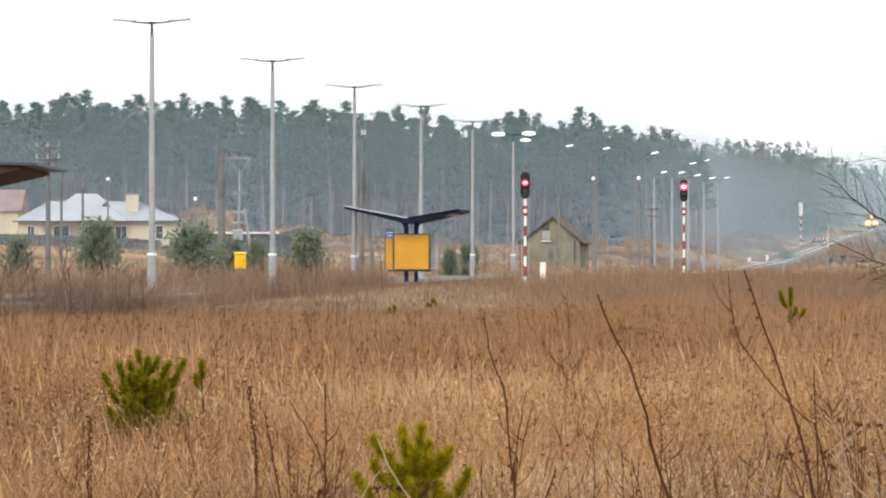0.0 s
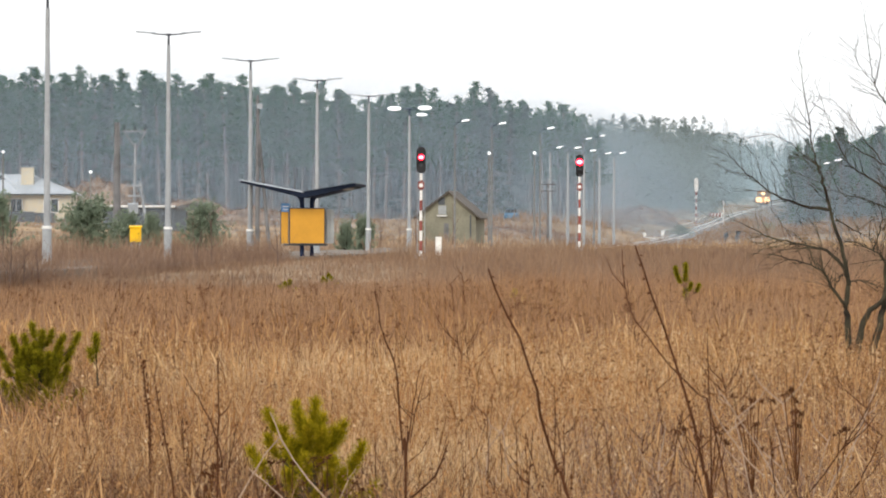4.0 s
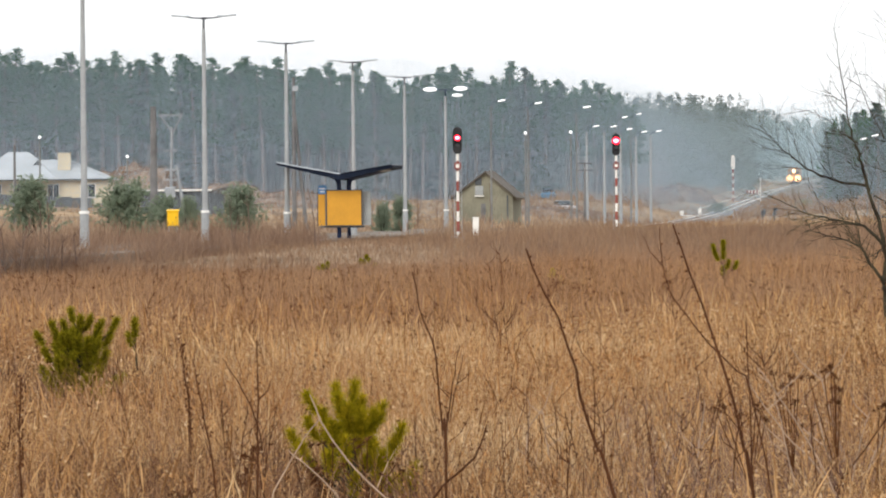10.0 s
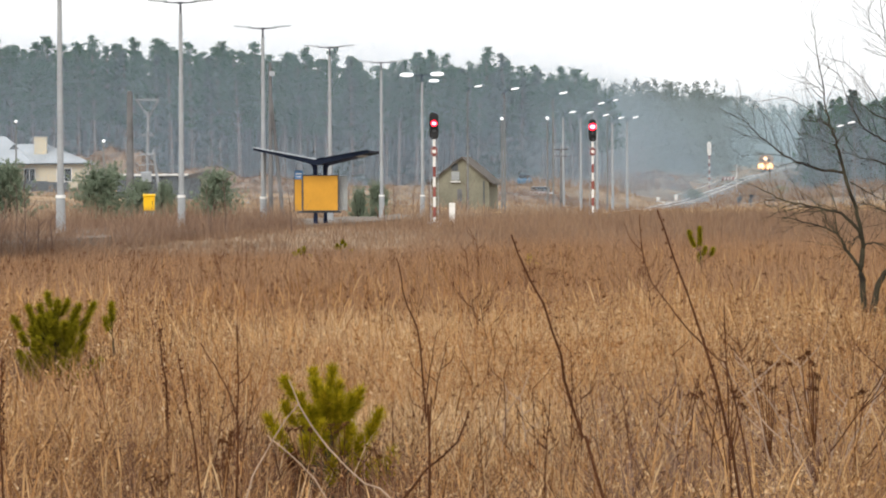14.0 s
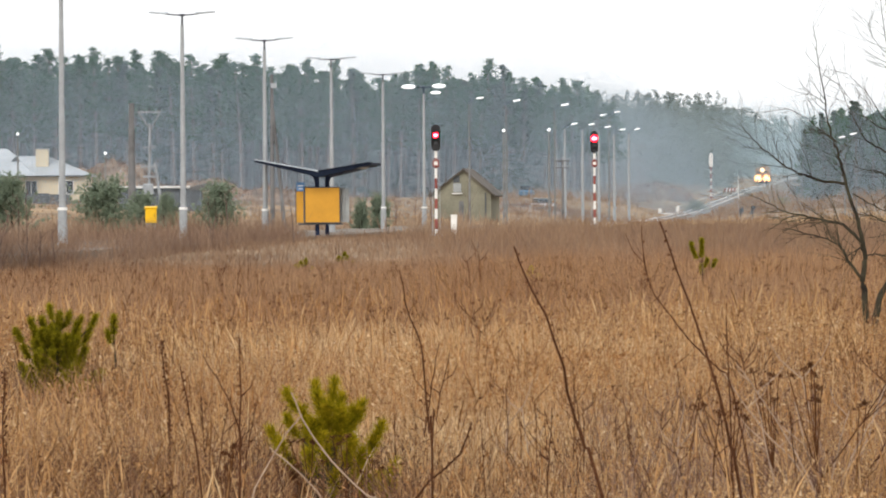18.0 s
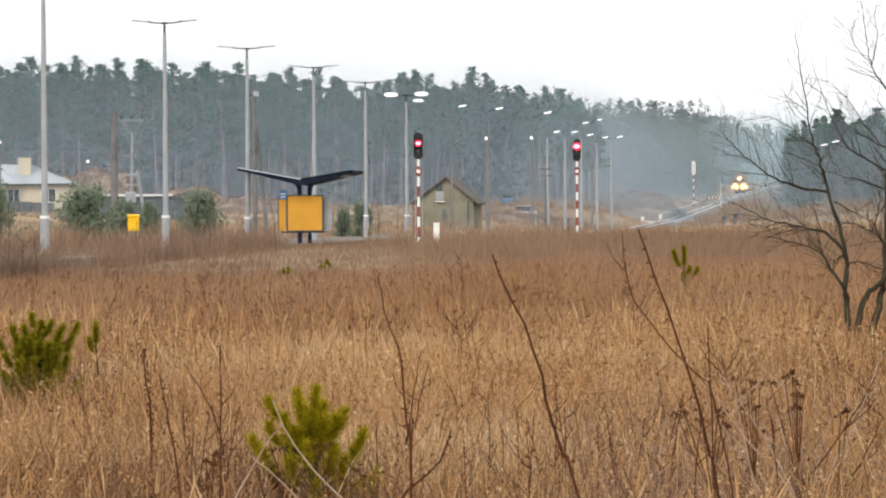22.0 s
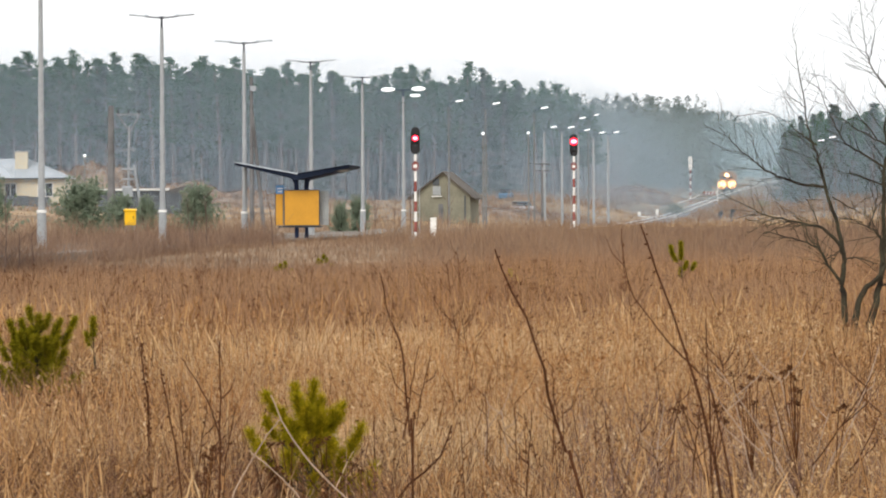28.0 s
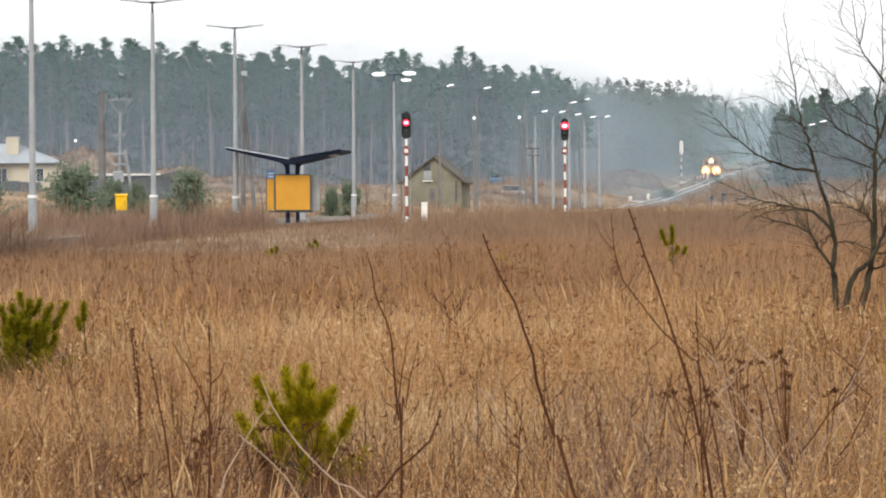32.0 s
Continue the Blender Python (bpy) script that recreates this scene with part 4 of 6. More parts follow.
# ---- buildings ----
def house():
    x0, y0 = -33.0, 420.0
    g = ground_z(x0, y0) - 0.1
    t = thing("house", (x0, y0, g), "single-storey cream house with a pale grey hipped roof", "house")
    W, D, eave, ridge = 15.0, 9.5, 5.0 - g, 7.62 - g
    bm = B()
    box(bm, (0, D / 2, eave / 2), (W, D, eave), bevel=0.02)
    part("wall", bm, "render_wall", t)

    def hip(cx, w, y1, y2, zr, half_ridge, over=0.5):
        bm = B()
        a = [bm.verts.new(v) for v in ((cx - w / 2 - over, y1 - over, eave - 0.05), (cx + w / 2 + over, y1 - over, eave - 0.05), (cx + w / 2 + over, y2 + over, eave - 0.05), (cx - w / 2 - over, y2 + over, eave - 0.05))]
        b = [bm.verts.new(v) for v in ((cx - half_ridge[0], (y1 + y2) / 2, zr), (cx + half_ridge[1], (y1 + y2) / 2, zr))]
        for f in ((a[0], a[1], b[1], b[0]), (a[1], a[2], b[1]), (a[2], a[3], b[0], b[1]), (a[3], a[0], b[0]), (a[3], a[2], a[1], a[0])):
            bm.faces.new(f)
        return bm

    roof = part("roof", hip(0, W, 0, D, ridge - 0.75, (5.0, 3.6)), "roof_grey", t, "pale grey metal roof")
    bm = hip(-1.4, 7.4, -1.2, D - 0.5, ridge, (0.9, 1.1))
    part("raised_roof", bm, "roof_grey", roof)
    # standing seams
    for k in range(30):
        u = -W / 2 + 0.2 + k * 0.53
        bm = B()
        zt = ridge - 0.75
        top_x = max(-4.9, min(3.5, u))
        rod(bm, (u, -0.5, eave - 0.03), (top_x, D / 2, zt + 0.02), 0.025, 0.025, 4)
        part("seam", bm, "roof_grey", roof)
    bm = B()
    box(bm, (3.2, 2.4, ridge - 0.95), (1.2, 0.9, 1.7), bevel=0.03)
    chimney = part("chimney", bm, "render_wall", t, "cream rendered chimney")
    bm = B()
    box(bm, (3.2, 2.4, ridge - 0.08), (1.36, 1.06, 0.1), bevel=0.02)
    part("chimney_cap", bm, "concrete", chimney)
    bm = B()
    bm_v = [bm.verts.new(v) for v in ((0.0, 1.2, eave + 1.0), (1.5, 1.2, eave + 1.0), (0.75, 1.2, eave + 1.85), (0.75, 3.2, eave + 1.6))]
    for f in ((0, 1, 2), (1, 3, 2), (0, 2, 3), (0, 3, 1)):
        bm.faces.new([bm_v[i] for i in f])
    part("dormer", bm, "fence", roof, "small dark dormer")
    for u, w in ((-6.3, 0.7), (-3.4, 1.5), (-0.6, 1.5), (2.3, 1.1), (5.6, 1.4)):
        bm = B()
        box(bm, (u, -0.01, eave - 1.15), (w, 0.1, 1.25))
        win = part("window", bm, "glass", t, "dark window")
        for dx, dz, sx, sz in ((0, 0.64, w + 0.12, 0.08), (0, -0.64, w + 0.2, 0.08), (-w / 2, 0, 0.08, 1.3), (w / 2, 0, 0.08, 1.3), (0, 0, 0.05, 1.25)):
            bm = B()
            box(bm, (u + dx, -0.04, eave - 1.15 + dz), (sx, 0.1, sz))
            part("window_frame", bm, "white", win)
    bm = B()
    rod(bm, (-W / 2 - 0.5, -0.55, eave - 0.08), (W / 2 + 0.5, -0.55, eave - 0.08), 0.07, 0.07, 6)
    part("gutter", bm, "fence", t)


house()


def neighbour():
    x0, y0 = -46.5, 440
    g = ground_z(x0, y0)
    t = thing("neighbour_house", (x0, y0, g), "low house with a faded brown pitched roof", "house")
    bm = B()
    box(bm, (0, 4, 1.5), (8, 8, 3.0))
    part("wall", bm, "render_wall", t)
    bm = B()
    prism(bm, [(-0.4, 2.9), (8.4, 2.9), (4, 5.1)], -4.4, 4.4)
    r = part("roof", bm, "tile_roof", t, "faded brown roof")
    r.matrix_basis = pose(0, 0, 0, 0, 0, 0) @ Matrix.Rotation(radians(-90), 4, "Z") @ Matrix.Translation((-8, 0, 0))
    bm = B()
    box(bm, (1.5, -0.02, 1.7), (1.2, 0.1, 1.2))
    part("window", bm, "glass", t)


neighbour()


def fence(x0, x1, y, h, label, mat="fence"):
    t = thing("fence", (x0, y, 0), label, "fence")
    n = int((x1 - x0) / 2.0)
    for i in range(n):
        g = ground_z(x0 + 2 * i + 1, y)
        bm = B()
        box(bm, (2 * i + 1, 0, g + h / 2), (1.96, 0.05, h))
        part("panel", bm, mat, t)
        bm = B()
        box(bm, (2 * i, 0.02, g + h / 2 + 0.05), (0.10, 0.12, h + 0.1))
        part("post", bm, mat, t)


fence(-50, -26, 405, 0.95, "dark grey sheet fence before the house")


def barn():
    x0, y0 = -17.4, 395
    g = ground_z(x0, y0)
    t = thing("outbuilding", (x0, y0, g), "low dark outbuilding with a white flat roof edge", "building")
    bm = B()
    box(bm, (0, 2, 1.1), (7.4, 4, 2.2))
    part("wall", bm, "fence", t)
    bm = B()
    box(bm, (-0.6, 1.9, 2.08), (6.6, 4.6, 0.18), Matrix.Rotation(radians(-3), 4, "X"), bevel=0.03)
    part("roof", bm, "white", t, "white roof edge")
    bm = B()
    prism(bm, [(2.2, 1.9), (5.4, 1.9), (4.6, 2.6), (3.2, 2.3)], -0.1, 4)
    part("side_roof", bm, "shed_roof", t, "dark side roof")


barn()


def shed():
    x0, y0 = 9.45, 380
    g = ground_z(x0, y0) - 0.1
    t = thing("shed", (x0, y0, g), "old grey-green rendered shed with a sagging dark gable roof", "shed", turn=-9)
    e, r = 2.95 - g, 4.9 - g
    bm = B()
    prism(bm, [(-2.6, 0), (2.35, 0), (2.35, e), (0, r), (-2.6, e)], 0, 6)
    part("wall", bm, "shed_wall", t)
    for s in (-1, 1):
        bm = B()
        half = 2.35 if s > 0 else 2.6
        low = r - (r - e) * (half + 0.42) / half
        prism(bm, [(0, r + 0.02), (s * (half + 0.42), low + 0.02), (s * (half + 0.42), low + 0.15), (0, r + 0.17)], -0.35, 6.35)
        part("roof_slope", bm, "shed_roof", t, "dark mossy roof slope")
    bm = B()
    box(bm, (-0.2, -0.03, 0.9), (0.4, 0.08, 1.7))
    part("door", bm, "wood", t, "dark weathered door")
    bm = B()
    box(bm, (-0.62, -0.05, r - 0.75), (0.55, 0.1, 0.6))
    part("hatch", bm, "fence", t, "dark loft hatch")
    bm = B()
    box(bm, (-0.55, -0.05, r - 1.5), (0.7, 0.1, 0.75))
    win = part("window", bm, "grey_panel", t, "grey boarded window")
    bm = B()
    box(bm, (-0.55, -0.09, r - 2.0), (0.85, 0.2, 0.1))
    part("window_sill", bm, "white", win, "white window sill")
    bm = B()
    box(bm, (1.9, -0.03, e - 1.0), (0.12, 0.1, 2.0))
    part("downpipe", bm, "fence", t)


shed()


def near_roof():
    t = thing("station_roof", (-10.13, 110, 0.11), "overhanging rusty timber eave of a station building", "roof")
    bm = B()
    prism(bm, [(0, 3.79), (-7, 3.95), (-7, 4.03), (0, 3.85)], 0, 9)
    part("roof_sheet", bm, "steel_dark", t, "dark roof sheet")
    bm = B()
    prism(bm, [(-0.5, 3.70), (-0.5, 3.79), (-7, 3.93), (-7, 2.2)], 0.15, 8.8)
    part("soffit", bm, "rust_board", t, "rusty brown soffit boards")
    for k in range(5):
        bm = B()
        box(bm, (-1.4 - 0.85 * k, -0.0, 3.62 - 0.1 * k), (0.06, 0.16, 0.34 + 0.16 * k))
        part("rafter_end", bm, "wood", t)
    bm = B()
    box(bm, (-8.5, 4.5, 1.8), (5, 8, 3.82))
    part("wall", bm, "shed_wall", t)


near_roof()


# ---- poles ----
def wood_pole(x, y, h, r=0.13, arms=1, label="weathered wooden power pole"):
    t = thing("power_pole", (x, y, ground_z(x, y)), label, "pole", "wooden power poles")
    bm = B()
    rod(bm, (0, 0, 0), (0, 0, h), r * 1.25, r * 0.8, 10)
    part("pole", bm, "wood", t)
    for a in range(arms):
        z = h - 0.2 - 0.6 * a
        bm = B()
        box(bm, (0, -0.1, z), (1.3, 0.1, 0.1))
        arm = part("cross_arm", bm, "wood", t)
        for dx in (-0.55, 0.0, 0.55):
            bm = B()
            rod(bm, (dx, -0.1, z + 0.05), (dx, -0.1, z + 0.3), 0.05, 0.035, 8)
            part("insulator", bm, "galv", arm)
    return t


wood_pole(-20.0, 223, 7.0, 0.12, 2)
wood_pole(-28.6, 330, 7.6, 0.10, 0, "bare grey wooden pole near the house")
wood_pole(-27.0, 330, 6.4, 0.10, 0, "bare grey wooden pole near the house")
apole = wood_pole(-5.0, 270, 9.6, 0.12, 0, "tall braced wooden pole with a strut")
bm = B()
rod(bm, (0.75, 0, 0), (0.05, 0, 7.4), 0.12, 0.09, 8)
part("strut", bm, "wood", apole)
bm = B()
box(bm, (0.12, -0.15, 8.9), (0.35, 0.2, 0.3))
part("fitting", bm, "galv", apole)
wood_pole(-15.1, 300, 8.6, 0.24, 0, "thick grey pole beside a transformer mast")
wood_pole(18.25, 385, 5.9, 0.11, 2, "slim wooden pole with two cross-arms")


def transformer_mast():
    x, y = -13.9, 300
    t = thing("transformer_mast", (x, y, ground_z(x, y)), "steel mast with cross-arm carrying a grey transformer box", "mast")
    for a, b in (((-0.08, 0, 0), (0.05, 0, 7.2)), ((1.05, 0, 0), (0.35, 0, 4.6))):
        bm = B()
        rod(bm, a, b, 0.12, 0.09, 8)
        part("leg", bm, "mast", t)
    bm = B()
    box(bm, (0, 0, 8.0), (1.65, 0.1, 0.1))
    arm = part("cross_arm", bm, "mast", t)
    for s in (-1, 1):
        bm = B()
        rod(bm, (s * 0.75, 0, 8.0), (0.1, 0, 6.8), 0.05, 0.05, 6)
        part("brace", bm, "mast", t)
    for dx in (-0.7, 0.0, 0.7):
        bm = B()
        rod(bm, (dx, 0, 8.05), (dx, 0, 8.4), 0.06, 0.04, 8)
        part("insulator", bm, "steel_dark", arm)
    for z, w in ((5.6, 0.9), (4.3, 1.1), (3.6, 0.9)):
        bm = B()
        box(bm, (0.0, -0.1, z), (w, 0.12, 0.12))
        part("bracket", bm, "mast", t)
    bm = B()
    box(bm, (-0.1, -0.25, 2.75), (0.72, 0.5, 0.75), bevel=0.04)
    tr = part("transformer", bm, "galv", t, "grey transformer box")
    for k in range(5):
        bm = B()
        box(bm, (-0.36 + 0.13 * k, -0.52, 2.75), (0.03, 0.06, 0.6))
        part("fin", bm, "mast", tr)
    bm = B()
    box(bm, (-0.1, -0.1, 2.32), (1.0, 0.5, 0.08))
    part("platform", bm, "steel_dark", t)


transformer_mast()


def street_lamp(x, y, h, reach=1.0, mat="concrete", both=False, label="slim grey street lamp with a white head", r=0.09, head=0.8, z_extra=0.0):
    t = thing("street_lamp", (x, y, ground_z(x, y)), label, "street lamp", "station street lamps")
    bm = B()
    rod(bm, (0, 0, 0), (0, 0, h - 0.25), r * 1.3, r * 0.7, 8)
    part("column", bm, mat, t)
    bm = B()
    tube(bm, bend([(0, 0, h - 0.3), (0.05 * reach, 0, h - 0.05), (0.5 * reach, 0, h + 0.1), (reach, 0, h + 0.2)], 6), [0.03] * 7, 6)
    part("arm", bm, "steel_blue", t)
    for s in ((1, -1) if both else (1,)):
        bm = B()
        bmesh.ops.create_uvsphere(bm, u_segments=12, v_segments=7, radius=0.5, matrix=Matrix.Translation((s * (reach + head / 2 - 0.1), 0, h + 0.22)) @ Matrix.Rotation(radians(-10 * s), 4, "Y") @ Matrix.Diagonal((head, head * 0.4, head * 0.2, 1)))
        part("lamp_head", bm, "lumen", t, "white lamp head")
    return t


def at_px(u, v, d):
    return u * d, EYE + v * d


# slim dark-poled lamps of the road behind, then the grey columns at the far platform end
for u, v, d, mat, reach, head in (
    (0.0262, 0.0243, 350, "lamp_pole", 0.6, 0.7), (0.0346, 0.0237, 356, "lamp_pole", 0.6, 0.7), (0.0456, 0.0227, 372, "lamp_pole", 0.6, 0.75),
    (0.0479, 0.0184, 400, "concrete", 0.6, 0.7), (0.0519, 0.0183, 404, "concrete", 0.6, 0.7), (0.0545, 0.0204, 410, "lamp_pole", 0.6, 0.7),
    (0.0579, 0.0211, 420, "lamp_pole", 0.6, 0.6), (0.0556, 0.0177, 416, "concrete", 0.6, 0.7), (0.0591, 0.0171, 436, "concrete", 0.6, 0.7), (0.0624, 0.0172, 440, "concrete", 0.6, 0.7)):
    x, z = at_px(u, v, d)
    street_lamp(x, d, z - ground_z(x, d), reach, mat, head=head, r=0.12 if mat == "concrete" else 0.07)
# small post-top lamps
for u, v, d in ((-0.0761, 0.0174, 380), (-0.0563, 0.0129, 380), (0.0340, 0.0175, 360), (0.0443, 0.0176, 372)):
    x, z = at_px(u, v, d)
    t = thing("post_lamp", (x, d, ground_z(x, d)), "slim pole with a small white globe lamp", "street lamp", "post-top lamps")
    h = z - ground_z(x, d)
    bm = B()
    rod(bm, (0, 0, 0), (0, 0, h - 0.15), 0.09, 0.06, 8)
    part("pole", bm, "lamp_pole", t)
    bm = B()
    bmesh.ops.create_uvsphere(bm, u_segments=12, v_segments=8, radius=0.13, matrix=Matrix.Translation((0, 0, h)))
    part("globe", bm, "lumen", t, "white globe")
# lamps beyond the bare tree
for u, v, d in ((0.1142, 0.0158, 420), (0.1116, 0.0151, 450)):
    x, z = at_px(u, v, d)
    street_lamp(x, d, z - ground_z(x, d), -0.6, "lamp_pole", head=0.8, r=0.06)


def yellow_bin():
    x, y = -9.95, 216
    t = thing("gas_cabinet", (x, y, ground_z(x, y)), "bright yellow cabinet on a short frame behind the platform", "cabinet")
    for s in (-0.2, 0.2):
        bm = B()
        rod(bm, (s, 0, 0), (s, 0, 0.75), 0.035, 0.035, 8)
        part("leg", bm, "galv", t)
    bm = B()
    prism(bm, [(-0.27, 0.72), (0.27, 0.72), (0.27, 1.42), (-0.27, 1.42)], -0.2, 0.2)
    body = part("body", bm, "amber_bin", t)
    bm = B()
    box(bm, (0, 0, 1.46), (0.62, 0.5, 0.1), Matrix.Rotation(radians(6), 4, "X"), bevel=0.03)
    part("lid", bm, "amber_bin", body)
    bm = B()
    box(bm, (0.0, -0.21, 1.1), (0.44, 0.02, 0.56), bevel=0.01)
    door = part("door", bm, "amber_bin", body)
    bm = B()
    box(bm, (0.16, -0.23, 1.1), (0.03, 0.03, 0.12))
    part("handle", bm, "black", body, "black handle")


yellow_bin()


def car(x, y, mat, label, turn):
    """A small hatchback, its nose towards its own x."""
    t = thing("parked_car", (x, y, ground_z(x, y)), label, "car", turn=turn)
    bm = B()
    prism(bm, [(-2.1, 0.3), (2.1, 0.3), (2.12, 0.75), (1.3, 0.92), (-1.9, 0.95), (-2.1, 0.75)], -0.82, 0.82)
    part("body", bm, mat, t)
    bm = B()
    prism(bm, [(-1.75, 0.92), (1.1, 0.90), (0.45, 1.42), (-1.35, 1.44)], -0.72, 0.72)
    cab = part("cabin", bm, "glass", t, "dark glazed cabin")
    bm = B()
    box(bm, (-0.45, 0, 1.45), (1.85, 1.36, 0.05), bevel=0.02)
    part("roof", bm, mat, cab)
    for sx in (-1.3, 1.3):
        for sy in (-0.8, 0.8):
            bm = B()
            rod(bm, (sx, sy - 0.1, 0.31), (sx, sy + 0.1, 0.31), 0.31, 0.31, 16)
            part("wheel", bm, "rubber", t)
    return t


car(22.0, 560, "car_blue", "blue car parked beyond the station field", 82)
car(59.1, 540, "car_white", "white car parked beyond the bare tree", 70)


def car_place(t):
    """The white car rolls out from behind the shed and stops at the wood's road."""
    s = float(np.interp(t, [0, 3, 4, 5.5, 6, 6.5, 7, 7.5, 8, 8.5, 9.5, 13, 32], [-122, -112, -76, -13, -4, 4, 9, 13, 17, 19, 21, 23, 23]))
    y = 461 - 0.3 * s
    x = (311 + s) / 7800 * y
    return x, y, ground_z(x, y)


moving_car = car(*car_place(0)[:2], "car_white", "white car rolling slowly beyond the shed", -79)


# ---- mounds and bushes ----
def mound(x, y, w, d, h, label):
    bm = B()
    n, m = 48, 16
    rows = []
    for j in range(m + 1):
        v = j / m * 2 - 1
        row = []
        for i in range(n + 1):
            u = i / n * 2 - 1
            px, py = x + u * w / 2, y + v * d / 2
            k = max(0.0, 1 - (abs(u) ** 2.2 + abs(v) ** 2.2))
            z = ground_z(px, py) - 0.15 + h * k ** 0.7 * (0.8 + 0.45 * noise.noise((px * 0.35, py * 0.2, 3)) + 0.16 * noise.noise((px * 1.3, py * 0.9, 7)))
            row.append(bm.verts.new((px, py, z)))
        rows.append(row)
    for a, b in zip(rows, rows[1:]):
        for i in range(n):
            bm.faces.new((a[i], a[i + 1], b[i + 1], b[i]))
    ob = part("earth_mound", bm, "mound")
    tagged(ob, label, "mound", kind="structure")
    rng = np.random.default_rng(int(abs(x) * 10))
    tops = np.array([v.co[:] for v in ob.data.vertices if v.co.z > ground_z(v.co.x, v.co.y) + 0.2])
    p = tops[rng.integers(0, len(tops), 1500)] + np.concatenate([rng.normal(0, 0.2, (1500, 2)), np.full((1500, 1), -0.15)], 1)
    me = strands("grass", p, rng.uniform(0.2, 0.75, 1500), np.full(1500, 0.05), rng.uniform(0.1, 0.6, 1500), "brush", rng=rng)
    tagged(new("mound_grass", me), "thin dead grass on an earth mound", "grass", kind="stuff")


mound(-25.4, 455, 14, 14, 4.6, "bare brown earth mound beside the house")
mound(-9.5, 480, 15, 16, 2.1, "low sandy mound below the wood")
mound(-17.5, 520, 16, 14, 2.6, "grassy earth bank before the pines")
# ridge placed to fit the camera's view of the white car
mound(19.5, 447, 15, 9, 1.25, "low grassy ridge placed to hide a far car's lower half")
mound(48.5, 690, 9, 60, 2.4, "brown cutting bank beside the track")


def shrub_mesh(rng, w, h, material, size, count, cone=0.3, per=7):
    """Sprays set along rising branches, thick within and ragged outside."""
    nb = max(14, count // 22)
    C, S = [], []
    for k in range(nb):
        a = k * 2.4 + rng.uniform(-0.5, 0.5)
        z0 = h * 0.74 * (k / nb) ** 0.9
        reach = w / 2 * (1 - 0.72 * (k / nb) ** 1.5) * rng.uniform(0.5, 1.1)
        top = min(h, z0 + h * rng.uniform(0.16, 0.40))
        for u in np.linspace(0.25, 1.0, 13):
            C.append((math.cos(a) * reach * u ** 0.8, math.sin(a) * reach * u ** 0.8, z0 + (top - z0) * u ** 1.5))
            S.append(size * rng.uniform(0.6, 1.2) * (1.25 - 0.65 * u))
    C = np.array(C) + rng.normal(0, 0.035 * h, (len(C), 3)) * np.array([1, 1, 0.6])
    C[:, 2] = np.clip(C[:, 2], 0.05, h)
    V, T = tufts(rng, C, np.array(S), per + 3)
    return soup("foliage", V, T, material)


def bush(x, y, w, h, seed, mat="juniper", cone=0.35, label="bushy dull green young pine in scrub", name="pine_bush"):
    rng = np.random.default_rng(seed)
    t = thing(name, (x, y, ground_z(x, y) - 0.05), label, "bush", "evergreen bushes")
    s = h * 0.055
    part("foliage", shrub_mesh(rng, w, h, mat, s, int(660 + 200 * w), cone, 11), mat, t)
    for k in range(5):
        a = k * 1.3 + seed
        bm = B()
        tube(bm, [(0.05 * math.cos(a), 0.05 * math.sin(a), 0), (w * 0.12 * math.cos(a), w * 0.12 * math.sin(a), h * 0.4), (w * 0.2 * math.cos(a), w * 0.2 * math.sin(a), h * 0.8)], [0.05, 0.035, 0.012], 5)
        part("stem", bm, "bark", t)


for k, (px, d, w, h) in enumerate(((-0.0781, 240, 3.0, 3.3), (-0.0569, 245, 3.9, 3.2), (-0.0308, 240, 2.6, 2.9), (-0.0966, 235, 2.0, 2.4), (-0.0425, 262, 1.7, 2.3), (0.0015, 262, 1.3, 1.9), (0.0056, 265, 1.5, 2.3), (-0.115, 240, 3.0, 3.0), (-0.0480, 250, 2.0, 2.4), (0.0975, 560, 3.4, 1.7), (0.0775, 600, 4.0, 1.6))):
    bush(px * d, d, w * 1.36, h * 1.06, 20 + k)


# ---- small dark posts beside the line ----
for x, h in ((42.52, 1.25), (41.25, 1.05)):
    t = thing("trackside_post", (x, 470, ground_z(x, 470)), "short dark post beside the railway line", "post", "dark posts beside the line")
    bm = B()
    rod(bm, (0, 0, 0), (0, 0, h), 0.05, 0.04, 8)
    part("stake", bm, "steel_dark", t)
    bm = B()
    box(bm, (0.1, 0, h), (0.48, 0.3, 0.36), bevel=0.05)
    part("hood", bm, "steel_dark", t)


# ---- bare saplings and twigs round the platform ----
def bare_sapling(x, y, h, seed, label="thin leafless sapling among the brush"):
    r = random.Random(seed)
    t = thing("bare_sapling", (x, y, ground_z(x, y)), label, "sapling", "leafless saplings")
    bm = B()
    tip = (r.uniform(-0.15, 0.15) * h, r.uniform(-0.1, 0.1), h)
    run = bend([(0, 0, 0), (tip[0] * 0.3 + r.uniform(-0.06, 0.06), 0, h * 0.5), tip], 8)
    tube(bm, run, [0.03 * (1 - 0.8 * i / (len(run) - 1)) for i in range(len(run))], 5)
    part("stem", bm, "grey_stem", t)
    bm = B()
    for k in range(7):
        p = run[2 + k % (len(run) - 3)]
        a = r.uniform(-1.2, 1.2)
        L = h * r.uniform(0.12, 0.3)
        tube(bm, [p, p + Vector((math.sin(a) * L * 0.6, r.uniform(-0.1, 0.1), L * 0.5)), p + Vector((math.sin(a) * L, r.uniform(-0.1, 0.1), L))], [0.012, 0.008, 0.003], 4)
    tagged(part("twig_spray", bm, "grey_stem", t), kind="stuff")


